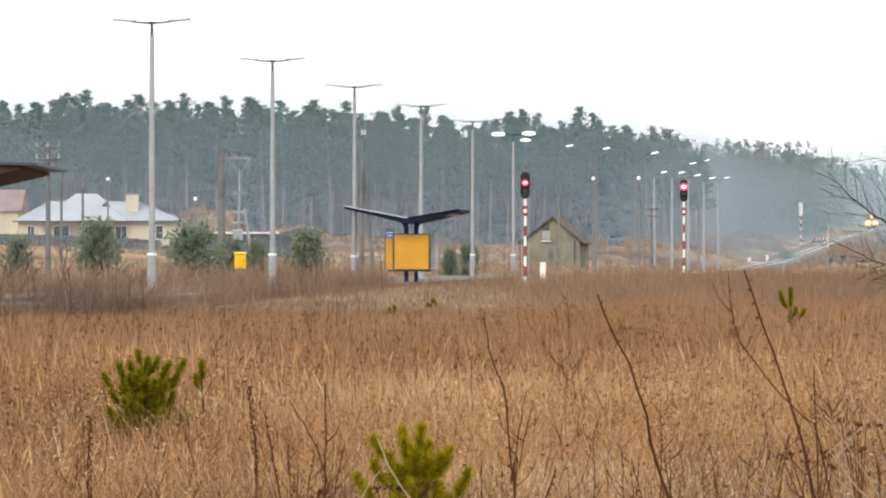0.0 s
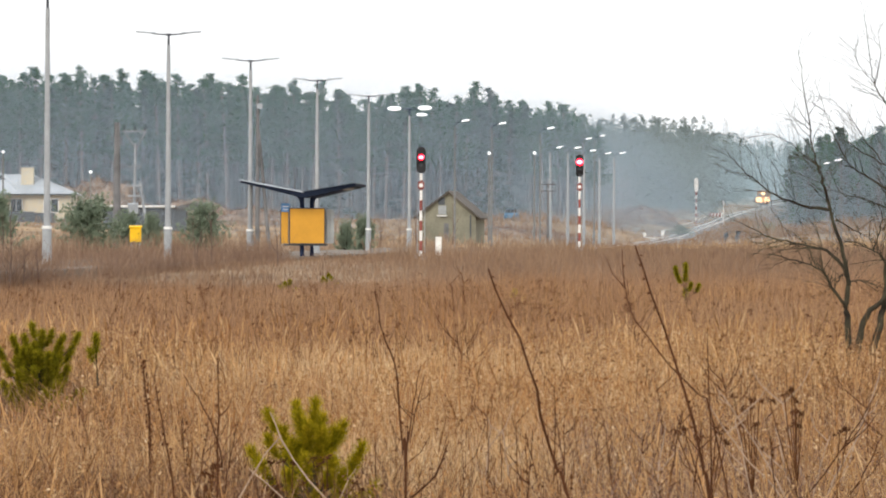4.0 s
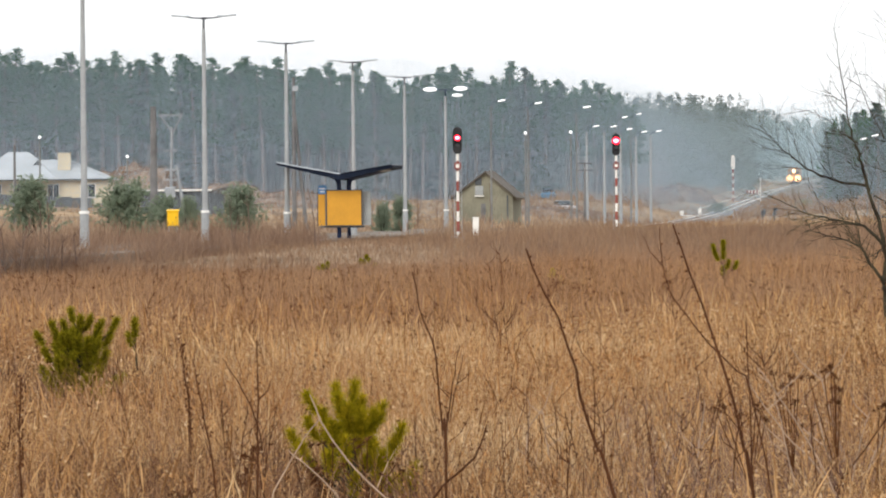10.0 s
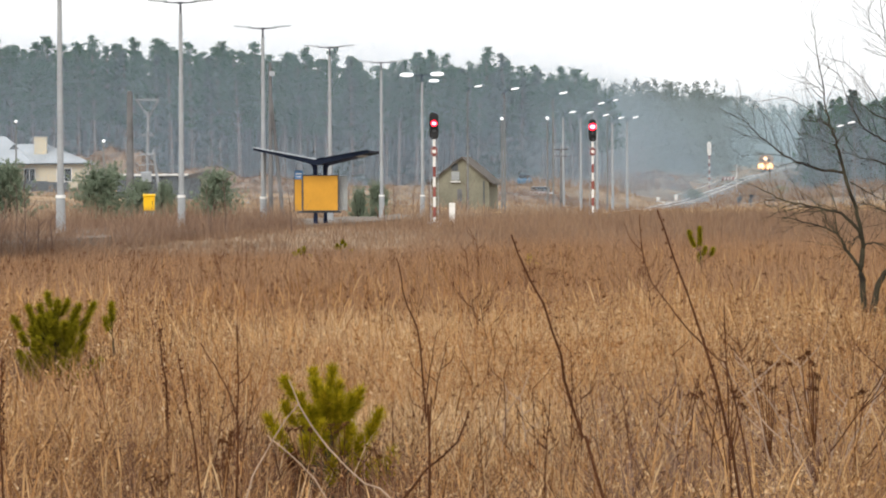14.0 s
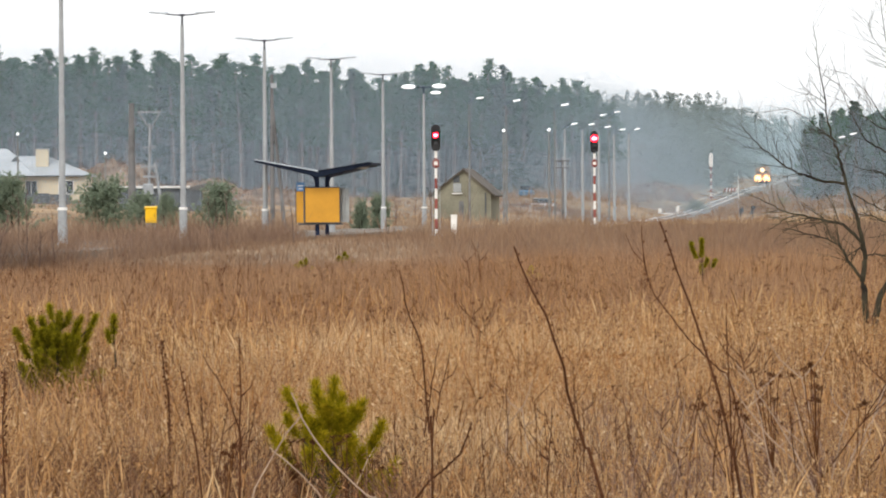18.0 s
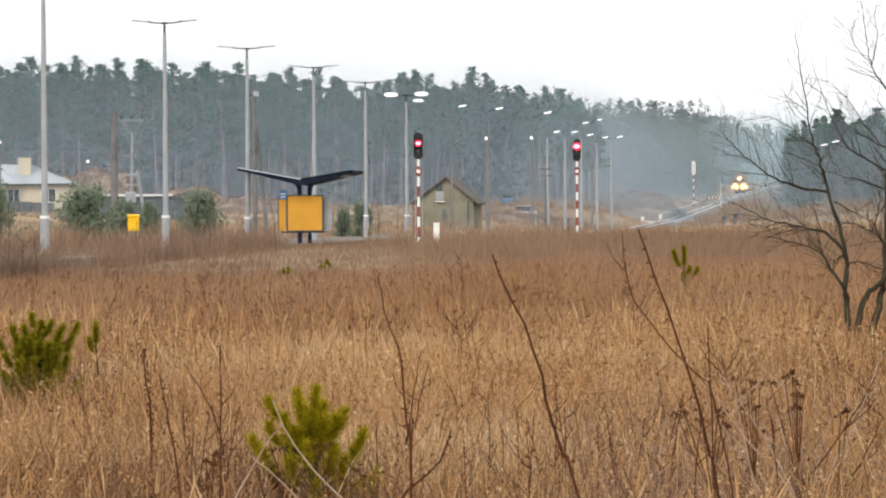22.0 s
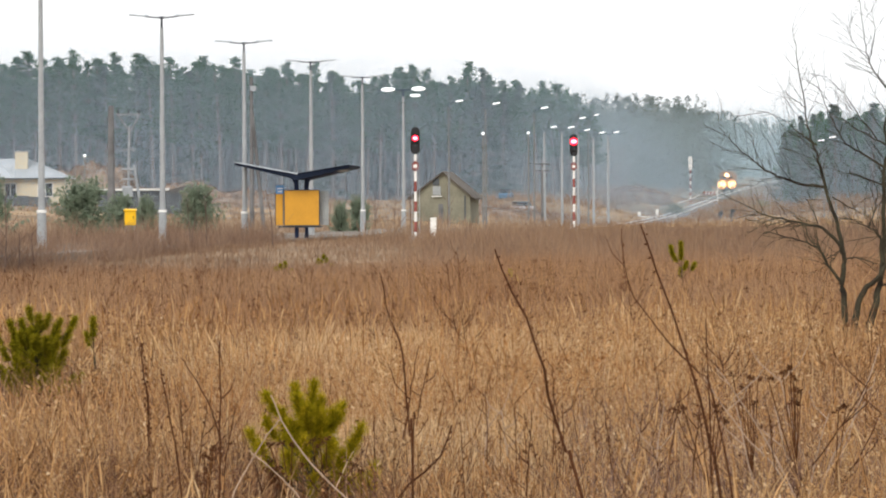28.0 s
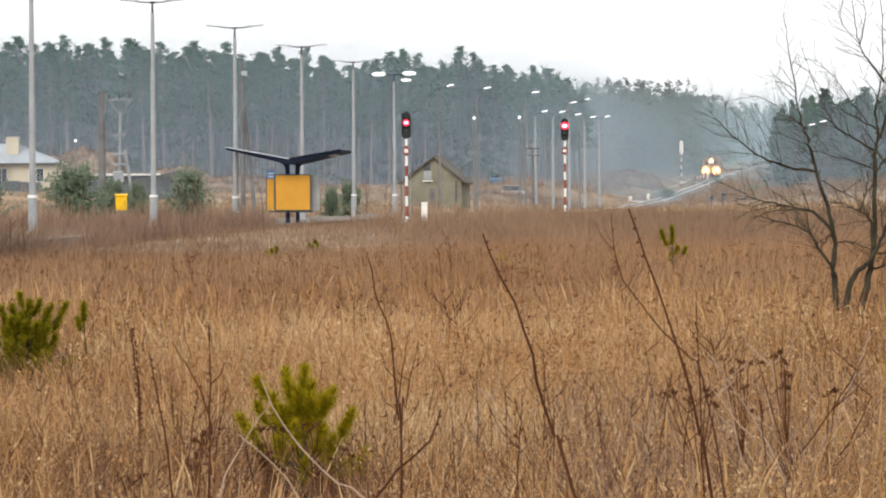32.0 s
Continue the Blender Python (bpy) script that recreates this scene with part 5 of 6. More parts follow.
rs = random.Random(77)
for k in range(26):
    yy = rs.uniform(105, 168)
    bare_sapling(lamp_x(yy) + rs.choice([rs.uniform(3, 5.5), rs.uniform(-8, -3.5)]), yy, rs.uniform(1.0, 2.3), k)
bare_sapling(-9.95, 102, 1.9, 90)
bare_sapling(-8.5, 100, 1.9, 91)
for k in range(12):
    yy = rs.uniform(225, 330)
    bare_sapling(rs.uniform(-0.02, 0.03) * yy, yy, rs.uniform(1.5, 3.4), 120 + k)


# ---- woods ----
def pine_meshes(seed, kind="pine"):
    """One pine, 18 m tall: a bare bent trunk with a ragged crown."""
    rng = np.random.default_rng(seed)
    H = rng.uniform(16.5, 19.5)
    bm = B()
    lean = rng.normal(0, 0.25, 2)
    run = [(lean[0] * (s ** 2), lean[1] * (s ** 2), H * s) for s in np.linspace(0, 0.97, 8)]
    tube(bm, run, [0.19 * (1 - 0.8 * s) + 0.02 for s in np.linspace(0, 1, 8)], 6)
    start = rng.uniform(0.38, 0.52) if kind == "pine" else 0.06
    centres, sizes = [], []
    nb = 50 if kind == "pine" else 60
    for k in range(nb):
        u = start + (1 - start) * (k + rng.uniform(0, 1)) / nb
        a = rng.uniform(0, math.tau)
        q = (u - start) / (1 - start)
        reach = (2.15 * (1 - q ** 1.9) + 0.26) * rng.uniform(0.5, 1.12) if kind == "pine" else (2.7 * (1 - q) + 0.25) * rng.uniform(0.75, 1.05)
        p0 = Vector((lean[0] * u * u, lean[1] * u * u, H * u))
        rise = rng.uniform(0.05, 0.5) if kind == "pine" else rng.uniform(-0.35, 0.05)
        p1 = p0 + Vector((math.cos(a) * reach, math.sin(a) * reach, reach * rise))
        tube(bm, [p0, p0.lerp(p1, 0.5) + Vector((0, 0, -0.05)), p1], [0.05, 0.035, 0.012], 4)
        for s in np.linspace(0.35, 1.0, 4):
            centres.append(p0.lerp(p1, s) + Vector(rng.normal(0, 0.16, 3)))
            sizes.append(rng.uniform(0.28, 0.56) * (0.75 if q > 0.8 else 1))
    for s in np.linspace(0.94, 1.0, 3):
        centres.append(Vector((lean[0], lean[1], H * s)))
        sizes.append(0.3)
    V, T = tufts(rng, [tuple(c) for c in centres], sizes, 11)
    crown = soup("crown", V, T, "pine" if kind == "pine" else "spruce")
    trunk = bpy.data.meshes.new("trunk")
    bm.to_mesh(trunk)
    bm.free()
    trunk.materials.append(M["pine_bark"])
    return trunk, crown


PINES = [pine_meshes(200 + k) for k in range(8)]
SPRUCES = [pine_meshes(300 + k, "spruce") for k in range(4)]


def tree_at(x, y, s, form, label, group, turn, wide=1.0):
    t = thing("pine_tree" if form in PINES else "spruce_tree", (x, y, ground_z(x, y) - 0.1), label, "tree", group, turn=turn)
    t.scale = (s * wide, s * wide, s)
    part("trunk", form[0], "pine_bark", t)
    part("crown", form[1], "pine", t)


rt = random.Random(5)
# the wood's edge behind the station: a skyline a little higher in the middle
for row in range(5):
    y = 618 + row * 7
    n = 50
    for i in range(n):
        x = -86 + 124.0 * (i + rt.uniform(0.1, 0.9)) / n
        if x > 37.5:
            continue
        u = x / y
        want = float(np.interp(u, [-0.12, -0.085, -0.06, -0.03, 0.0, 0.03, 0.048, 0.06], [19.4, 20.6, 20.3, 19.8, 18.4, 18.6, 16.6, 13.8]))
        want *= rt.uniform(0.86, 1.03)
        base = ground_z(x, y)
        form = rt.choice(PINES) if rt.random() < 0.9 else rt.choice(SPRUCES)
        s = want / 18.5
        tree_at(x, y, s * 0.985, form, "tall pine with a bare trunk and ragged crown" if form in PINES else "tall dark spruce at the wood's edge", "pines at the wood's edge", rt.uniform(0, 360), rt.uniform(1.1, 1.6))
# the wood right of the line
for i in range(44):
    y = 585 + 50 * rt.random()
    x = y * (0.1018 + 0.05 * rt.random() ** 1.2)
    top = float(np.interp(x / y, [0.1, 0.106, 0.116, 0.13], [9.5, 11.8, 14.0, 14.5])) * rt.uniform(0.82, 1.02)
    form = rt.choice(SPRUCES) if rt.random() < 0.6 else rt.choice(PINES)
    tree_at(x, y, top / 18, form, "dark green conifer beside the railway line", "conifers beside the line", rt.uniform(0, 360), 1.25)


def far_wood(name, label, mat, x0, x1, y0, depth, tall, count, seed, start=0.1, size=0.9, per=5):
    """Woods too far off to tell tree from tree."""
    rng = np.random.default_rng(seed)
    C, S = [], []
    for k in range(count):
        x, y = rng.uniform(x0, x1), y0 + rng.uniform(0, depth)
        h = tall * rng.uniform(0.78, 1.05)
        n = 46
        u = start + (1 - start) * rng.uniform(0, 1, n)
        q = (u - start) / (1 - start)
        r = 2.6 * (1 - q ** 2.0) * np.sqrt(rng.uniform(0, 1, n)) + 0.1
        a = rng.uniform(0, math.tau, n)
        g = ground_z(x, y)
        C.append(np.stack([x + r * np.cos(a), y + r * np.sin(a), g + u * h], 1))
        S.append(np.full(n, size) * (1.1 - 0.5 * q))
    V, T = tufts(rng, np.concatenate(C), np.concatenate(S), per)
    ob = new(name, soup(name, V, T, mat))
    return tagged(ob, label, "woods", kind="stuff")


far_wood("wood_interior", "deep pine wood behind the edge trees", "pine", -92, 36, 655, 34, 17.0, 460, 41, 0.36, 0.9)
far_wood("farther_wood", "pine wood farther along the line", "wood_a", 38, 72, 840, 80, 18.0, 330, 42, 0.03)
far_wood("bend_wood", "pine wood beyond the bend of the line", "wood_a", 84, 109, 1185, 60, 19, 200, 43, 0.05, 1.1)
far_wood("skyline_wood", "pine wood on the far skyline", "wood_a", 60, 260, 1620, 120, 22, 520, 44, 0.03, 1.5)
far_wood("side_wood", "conifer wood behind the field's edge", "pine", 69.5, 125, 640, 40, 12.8, 230, 45, 0.02, 1.0)


# added backing that shuts out the sky between the trunks
far_wood("wood_understorey", "low dark growth added to close sky gaps in the wood", "spruce", -100, 36, 732, 24, 8.5, 330, 47, 0.02, 1.0)


def deep_trunks():
    """Bare trunks standing close behind the wood's edge."""
    rng = np.random.default_rng(46)
    n = 760
    x, y = rng.uniform(-95, 37, n), rng.uniform(652, 730, n)
    h, r = rng.uniform(9, 15, n), rng.uniform(0.11, 0.2, n)
    g = np.array([ground_z(a, b) for a, b in zip(x, y)]) - 0.2
    lean = rng.normal(0, 0.25, (n, 2))
    V = []
    for k in range(6):
        a = k * math.tau / 6
        V.append(np.stack([x + r * math.cos(a), y + r * math.sin(a), g], 1))
    for k in range(6):
        a = k * math.tau / 6
        V.append(np.stack([x + lean[:, 0] + 0.5 * r * math.cos(a), y + lean[:, 1] + 0.5 * r * math.sin(a), g + h], 1))
    T = [[k, (k + 1) % 6, 6 + (k + 1) % 6] for k in range(6)] + [[k, 6 + (k + 1) % 6, 6 + k] for k in range(6)]
    me = soup("deep_trunks", np.stack(V, 1).reshape(-1, 3), (np.arange(n)[:, None, None] * 12 + np.array(T)[None]).reshape(-1, 3), "pine_bark")
    tagged(new("deep_trunks", me), "bare pine trunks deep in the wood", "woods", kind="stuff")


deep_trunks()


# ---- haze, built as thin pale strips ----
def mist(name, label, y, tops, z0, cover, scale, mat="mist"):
    """Haze built as very thin pale strips that cover a share of what lies behind them. tops: how high it hangs across
    x.
    """
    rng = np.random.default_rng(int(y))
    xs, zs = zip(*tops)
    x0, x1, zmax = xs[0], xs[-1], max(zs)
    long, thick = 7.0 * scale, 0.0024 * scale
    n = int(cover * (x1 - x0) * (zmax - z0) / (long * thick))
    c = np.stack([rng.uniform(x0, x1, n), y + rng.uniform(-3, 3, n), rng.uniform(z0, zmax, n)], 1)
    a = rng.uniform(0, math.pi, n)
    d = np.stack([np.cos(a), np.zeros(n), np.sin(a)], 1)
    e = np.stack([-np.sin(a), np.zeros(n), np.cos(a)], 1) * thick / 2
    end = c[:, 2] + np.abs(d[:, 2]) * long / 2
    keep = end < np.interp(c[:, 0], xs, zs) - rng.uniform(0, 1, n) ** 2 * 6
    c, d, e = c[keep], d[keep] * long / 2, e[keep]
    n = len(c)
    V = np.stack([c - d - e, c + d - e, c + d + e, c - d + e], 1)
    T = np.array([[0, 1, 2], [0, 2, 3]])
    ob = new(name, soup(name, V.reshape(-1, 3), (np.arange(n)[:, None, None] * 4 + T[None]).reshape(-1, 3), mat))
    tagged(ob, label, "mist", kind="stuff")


mist("wood_haze", "pale strips standing in for haze before the pine wood", 575, [(-72, 26.5), (0, 25.5), (22, 24), (33, 22), (38, 20), (50, 4)], -1.0, 0.42, 0.6)
mist("inner_haze", "pale strips standing in for haze among the pine trunks", 628, [(-85, 15), (42, 13)], 0.0, 0.42, 0.7, "low_haze")
mist("edge_haze", "pale strips standing in for haze at the wood's far end", 584, [(20, 8), (28, 20), (36, 19.5), (46, 4)], 0.0, 0.14, 0.6, "line_haze")
mist("field_haze", "sparse strips standing in for haze behind the station", 392, [(-50, 15), (84, 14)], 0.0, 0.16, 0.5)
mist("side_haze", "pale strips standing in for haze before the side wood", 577, [(56, 12), (66, 15), (72, 17.5), (124, 19)], -1.0, 0.40, 0.6)
mist("line_haze", "pale strips standing in for haze over the climbing line", 765, [(30, 6), (44, 23), (60, 22), (76, 22), (90, 20), (160, 19)], -1.0, 0.47, 0.8, "line_haze")
mist("farther_haze", "pale strips standing in for haze before the farther wood", 831, [(34, 8), (46, 25), (60, 23.5), (71, 21)], 0.0, 0.34, 0.8, "line_haze")
mist("bend_haze", "pale strips standing in for haze beyond the bend", 1168, [(60, 30), (245, 29)], 2.0, 0.36, 1.4, "far_haze")
mist("skyline_haze", "pale strips standing in for haze below the skyline wood", 1560, [(60, 37), (320, 37)], 4.0, 0.40, 2.0, "far_haze")


# ---- bare tree on the field ----
def bare_tree():
    k = 0.82
    t = thing("bare_tree", (6.9 * k, 59 * k, EYE * (1 - k)), "leafless multi-stemmed young tree with spreading branches", "tree")
    t.scale = (k, k, k)
    r = random.Random(11)
    limbs = (  # stem: places across and up from the foot, girth at foot and tip, depth drift
        ("trunk", [(-0.05, -0.40), (-0.06, 0.40), (-0.09, 0.70), (-0.05, 0.97), (-0.10, 1.24), (-0.18, 1.54), (-0.36, 2.15), (-0.42, 2.41), (-0.51, 2.68), (-0.59, 3.21), (-0.67, 3.74), (-0.72, 4.1)], 0.054, 0.004, 0.1),
        ("trunk", [(0.0, -0.40), (0.06, 0.07), (0.13, 0.38), (0.22, 0.57), (0.35, 0.69), (0.48, 0.87), (0.59, 1.16), (0.75, 1.42), (0.92, 1.88), (1.01, 2.37), (1.06, 3.4)], 0.062, 0.006, -0.2),
        ("trunk", [(0.16, -0.40), (0.25, -0.06), (0.35, 0.31), (0.42, 0.63), (0.46, 0.93), (0.49, 1.23), (0.49, 1.95), (0.51, 2.22), (0.54, 2.48), (0.52, 2.81), (0.60, 3.13), (0.63, 3.81), (0.57, 4.64)], 0.068, 0.005, 0.15),
        ("branch", [(-0.09, 0.64), (-0.16, 0.73), (-0.33, 0.97), (-0.39, 1.07), (-0.47, 1.15), (-0.79, 1.25), (-1.19, 1.35)], 0.031, 0.008, -0.3),
        ("branch", [(-0.09, 1.14), (-0.31, 1.37), (-0.39, 1.41), (-0.79, 1.50), (-1.11, 1.57), (-1.36, 1.71), (-1.68, 1.86)], 0.027, 0.005, 0.2),
        ("branch", [(-0.32, 1.94), (-0.68, 2.0), (-1.02, 2.13), (-1.32, 2.36), (-1.55, 2.62), (-1.66, 2.76)], 0.024, 0.004, 0.4),
        ("branch", [(-0.42, 2.50), (-0.64, 2.64), (-0.87, 2.83), (-1.16, 2.95)], 0.013, 0.003, -0.2),
        ("branch", [(-0.56, 3.0), (-0.75, 3.15), (-0.85, 3.23)], 0.009, 0.003, 0.1),
        ("branch", [(0.51, 2.20), (0.20, 2.38), (-0.03, 2.52), (-0.22, 2.81), (-0.37, 3.12), (-0.56, 3.65)], 0.019, 0.003, -0.2),
        ("branch", [(0.54, 2.48), (0.25, 2.66), (-0.02, 2.86), (-0.34, 3.30)], 0.016, 0.003, 0.3),
        ("branch", [(0.39, 2.58), (0.16, 2.89), (-0.03, 3.19), (-0.29, 3.45)], 0.011, 0.003, 0.1),
        ("branch", [(0.61, 3.13), (0.44, 3.39), (0.29, 3.63), (0.21, 4.0), (0.14, 4.61)], 0.018, 0.004, 0.0),
        ("branch", [(0.29, 3.63), (0.37, 4.02), (0.35, 4.34)], 0.009, 0.003, 0.1),
        ("branch", [(0.29, 3.63), (0.06, 3.89), (-0.04, 4.1)], 0.007, 0.003, -0.1),
        ("branch", [(0.45, 0.91), (0.42, 1.17), (0.38, 1.32), (0.16, 1.44), (-0.11, 1.55)], 0.024, 0.006, -0.2),
        ("branch", [(-0.04, 0.98), (0.11, 0.99), (0.40, 0.91)], 0.013, 0.008, 0.1),
        ("branch", [(0.49, 1.96), (0.20, 2.08), (-0.16, 2.18), (-0.48, 2.26)], 0.014, 0.003, 0.3),
        ("branch", [(0.28, 1.39), (0.40, 1.82), (0.36, 2.01)], 0.012, 0.005, 0.1),
        ("branch", [(-0.22, 1.81), (0.10, 1.64), (0.31, 1.54)], 0.012, 0.004, 0.2),
        ("branch", [(0.47, 0.63), (0.67, 0.71), (1.15, 0.93)], 0.019, 0.004, -0.2),
        ("branch", [(0.52, 0.83), (0.69, 0.87), (1.22, 1.15)], 0.02, 0.004, 0.2),
        ("branch", [(0.55, 2.37), (0.67, 2.76), (0.76, 3.43), (0.78, 4.42)], 0.032, 0.004, 0.1),
        ("branch", [(0.51, 2.20), (0.66, 2.02), (0.85, 2.14), (1.04, 2.44)], 0.018, 0.004, -0.2),
        ("branch", [(0.49, 1.92), (0.81, 2.41), (0.97, 3.2)], 0.022, 0.004, 0.2),
        ("branch", [(-0.07, 1.05), (-0.15, 1.08), (-0.23, 0.98)], 0.014, 0.009, -0.1),
    )
    for name, pts, g0, g1, drift in limbs:
        n = len(pts)
        run = bend([(x, drift * (i / (n - 1)) ** 1.5 * 2, z) for i, (x, z) in enumerate(pts)], 4 * n)
        for p in run[1:-1]:
            p += Vector((r.uniform(-1, 1), 0, r.uniform(-1, 1))) * 0.012
        m = len(run) - 1
        bm = B()
        tube(bm, run, [0.88 * (g1 + (g0 - g1) * (1 - i / m) ** 1.25) for i in range(m + 1)], 8)
        limb = part(name, bm, "bark", t)
        bm = B()

        def twig(p, d, L, g, depth):
            e = p + d * L
            mid = p.lerp(e, 0.5) + Vector((r.uniform(-1, 1), r.uniform(-1, 1), r.uniform(-0.4, 1))) * L * 0.07
            tube(bm, [p, mid, e], [g, g * 0.7, g * 0.3], 4)
            if depth:
                for q, s in enumerate((mid, p.lerp(e, 0.75), e)):
                    if r.random() < 0.6:
                        dd = (d + Vector((r.uniform(-0.8, 0.8), r.uniform(-0.6, 0.6), r.uniform(-0.25, 0.7)))).normalized()
                        twig(s, dd, L * r.uniform(0.4, 0.7), g * 0.6, depth - 1)

        first = int(0.5 * m) if name == "trunk" else int(0.28 * m)
        for i in range(max(2, first), m + 1):
            for _ in range(2 if run[i].z < 2.4 and r.random() < 0.5 else 1):
                along = (run[i] - run[i - 1]).normalized()
                s = r.choice((-1, 1))
                side = Vector((-along.z * s, r.uniform(-0.7, 0.7), along.x * s)) * r.uniform(0.5, 1.0) + Vector((0, 0, 0.25))
                g = max(0.0028, min(0.0058, 0.4 * (g1 + (g0 - g1) * (1 - i / m))))
                twig(run[i], (along * 0.9 + side).normalized(), r.uniform(0.16, 0.62 if run[i].z < 2.8 else 0.42), g, 2 if r.random() < (0.65 if run[i].z < 2.8 else 0.3) else 1)
        tagged(part("twig_spray", bm, "bark", limb), kind="stuff")


bare_tree()


# ---- young pines in the grass ----
def young_pine(x, y, h, w, shoots, seed, label, dead=0, mat="needle", tips=()):
    """Branches that sweep out and turn up, each ended by a thick brush of needles. tips: ends across, in depth and up,
    with the brush's length, where they are set to fit the camera's view.
    """
    rng = np.random.default_rng(seed)
    t = thing("young_pine", (x, y, ground_z(x, y)), label, "young pine", "young pines in the grass")
    bm = B()
    tube(bm, [(0, 0, -0.03), (0.02, 0, h * 0.4), (0, 0, h * 0.8)], [0.016, 0.012, 0.006], 6)
    ends = list(tips)
    for k in range(shoots):
        a = k * 2.4 + rng.uniform(-0.4, 0.4)
        u = (k + 0.5) / shoots
        reach = w / 2 * (1 - 0.75 * u ** 1.8) * rng.uniform(0.45, 1.1)
        top = h * min(0.97, 0.16 + 0.72 * u * rng.uniform(0.75, 1.05) + rng.uniform(0, 0.2))
        ends.append((math.cos(a) * reach, math.sin(a) * reach, top, h * rng.uniform(0.16, 0.27)))
    V, DV = [], []
    hw = 0.0020 * max(1.0, y / 26)
    for k, (ex, ey, top, long) in enumerate(ends):
        z0 = max(0.03, top - long * 0.9 - 0.55 * math.hypot(ex, ey))
        p = [Vector((0, 0, z0)), Vector((ex * 0.5, ey * 0.5, z0 + (top - z0) * 0.35)), Vector((ex * 0.84, ey * 0.84, z0 + (top - z0) * 0.68)), Vector((ex, ey, top))]
        tube(bm, p, [0.006, 0.005, 0.004, 0.0025], 4)
        R = np.array([tuple(v) for v in bend(p, 18)])
        cut = np.concatenate([[0], np.cumsum(np.linalg.norm(np.diff(R, axis=0), axis=1))])
        n = int(820 * max(0.5, long / 0.16))
        at = cut[-1] - long * rng.uniform(0, 1, n) ** 1.15
        lo = np.clip(np.searchsorted(cut, at) - 1, 0, len(R) - 2)
        f = np.clip((at - cut[lo]) / (cut[lo + 1] - cut[lo]), 0, 1)
        o = R[lo] + (R[lo + 1] - R[lo]) * f[:, None]
        ax = R[lo + 1] - R[lo]
        ax /= np.linalg.norm(ax, axis=1)[:, None]
        d = rng.normal(size=(n, 3)) * 0.62 + ax * 0.85
        d /= np.linalg.norm(d, axis=1)[:, None]
        e = np.cross(d, rng.normal(size=(n, 3)))
        e /= np.linalg.norm(e, axis=1)[:, None]
        L = 0.062 * rng.uniform(0.7, 1.2, n) * (1.0 if y < 60 else 1.25)
        tri = np.stack([o - e * hw, o + e * hw, o + d * L[:, None]], 1).reshape(-1, 3)
        (DV if dead and top < 0.5 * h and k % 3 else V).append(tri)
    part("stem", bm, "bark", t)
    V = np.concatenate(V)
    tagged(part("needles", soup("needles", V, np.arange(len(V)).reshape(-1, 3), mat), mat, t), kind="stuff")
    if DV:
        V = np.concatenate(DV)
        tagged(part("dead_needles", soup("dead_needles", V, np.arange(len(V)).reshape(-1, 3), "dead_needle"), "dead_needle", t, "rusty dead lower needles"), kind="stuff")


young_pine(-2.517, 37, 0.80, 0.72, 52, 1, "bushy young green pine in the dry grass", mat="dark_needle",
           tips=((-0.33, 0.00, 0.64, 0.11), (-0.20, -0.09, 0.73, 0.12), (-0.05, 0.04, 0.84, 0.12), (0.04, -0.09, 0.78, 0.12), (0.21, 0.00, 0.74, 0.13), (0.33, 0.09, 0.75, 0.13), (-0.26, -0.09, 0.51, 0.12), (0.27, 0.09, 0.62, 0.12), (-0.11, -0.18, 0.64, 0.13), (0.11, -0.18, 0.60, 0.13)))
young_pine(-0.139, 23.5, 0.68, 0.60, 26, 2, "small yellow-green pine with rusty lower needles", dead=1,
           tips=((-0.23, 0.00, 0.67, 0.12), (-0.08, 0.04, 0.71, 0.15), (0.02, 0.00, 0.73, 0.18), (0.06, -0.04, 0.65, 0.18), (0.17, 0.00, 0.61, 0.16), (0.12, -0.04, 0.58, 0.16), (0.27, -0.09, 0.50, 0.16), (0.23, -0.09, 0.43, 0.16), (0.17, -0.13, 0.36, 0.14), (-0.26, -0.13, 0.41, 0.14), (-0.02, -0.09, 0.61, 0.18), (-0.15, -0.04, 0.58, 0.16), (-0.23, 0.00, 0.54, 0.13), (-0.32, 0.00, 0.47, 0.11), (0.07, -0.09, 0.55, 0.18), (-0.10, -0.09, 0.52, 0.16)))
young_pine(0.18, 23.3, 0.36, 0.18, 6, 3, "tiny pine seedling beside a young pine")
young_pine(6.70, 85, 0.95, 0.3, 0, 4, "spindly young pine far out in the grass", mat="dark_needle",
           tips=((-0.20, 0, 0.93, 0.32), (0.0, 0, 1.0, 0.36), (0.10, 0, 0.62, 0.16), (0.26, 0, 0.60, 0.14), (0.0, 0.1, 0.5, 0.16)))
young_pine(-2.04, 37.2, 0.75, 0.1, 0, 5, "single green pine shoot in the grass", mat="dark_needle", tips=((0, 0, 0.74, 0.15), (-0.05, 0, 0.62, 0.1)))
young_pine(-1.32, 115, 0.36, 0.6, 6, 6, "low green pine seedling by the platform", mat="dark_needle")
young_pine(-0.35, 125, 0.36, 0.6, 6, 7, "low green pine seedling by the platform", mat="dark_needle")
young_pine(3.6, 90, 0.6, 0.3, 3, 8, "thin young pine far out in the grass")


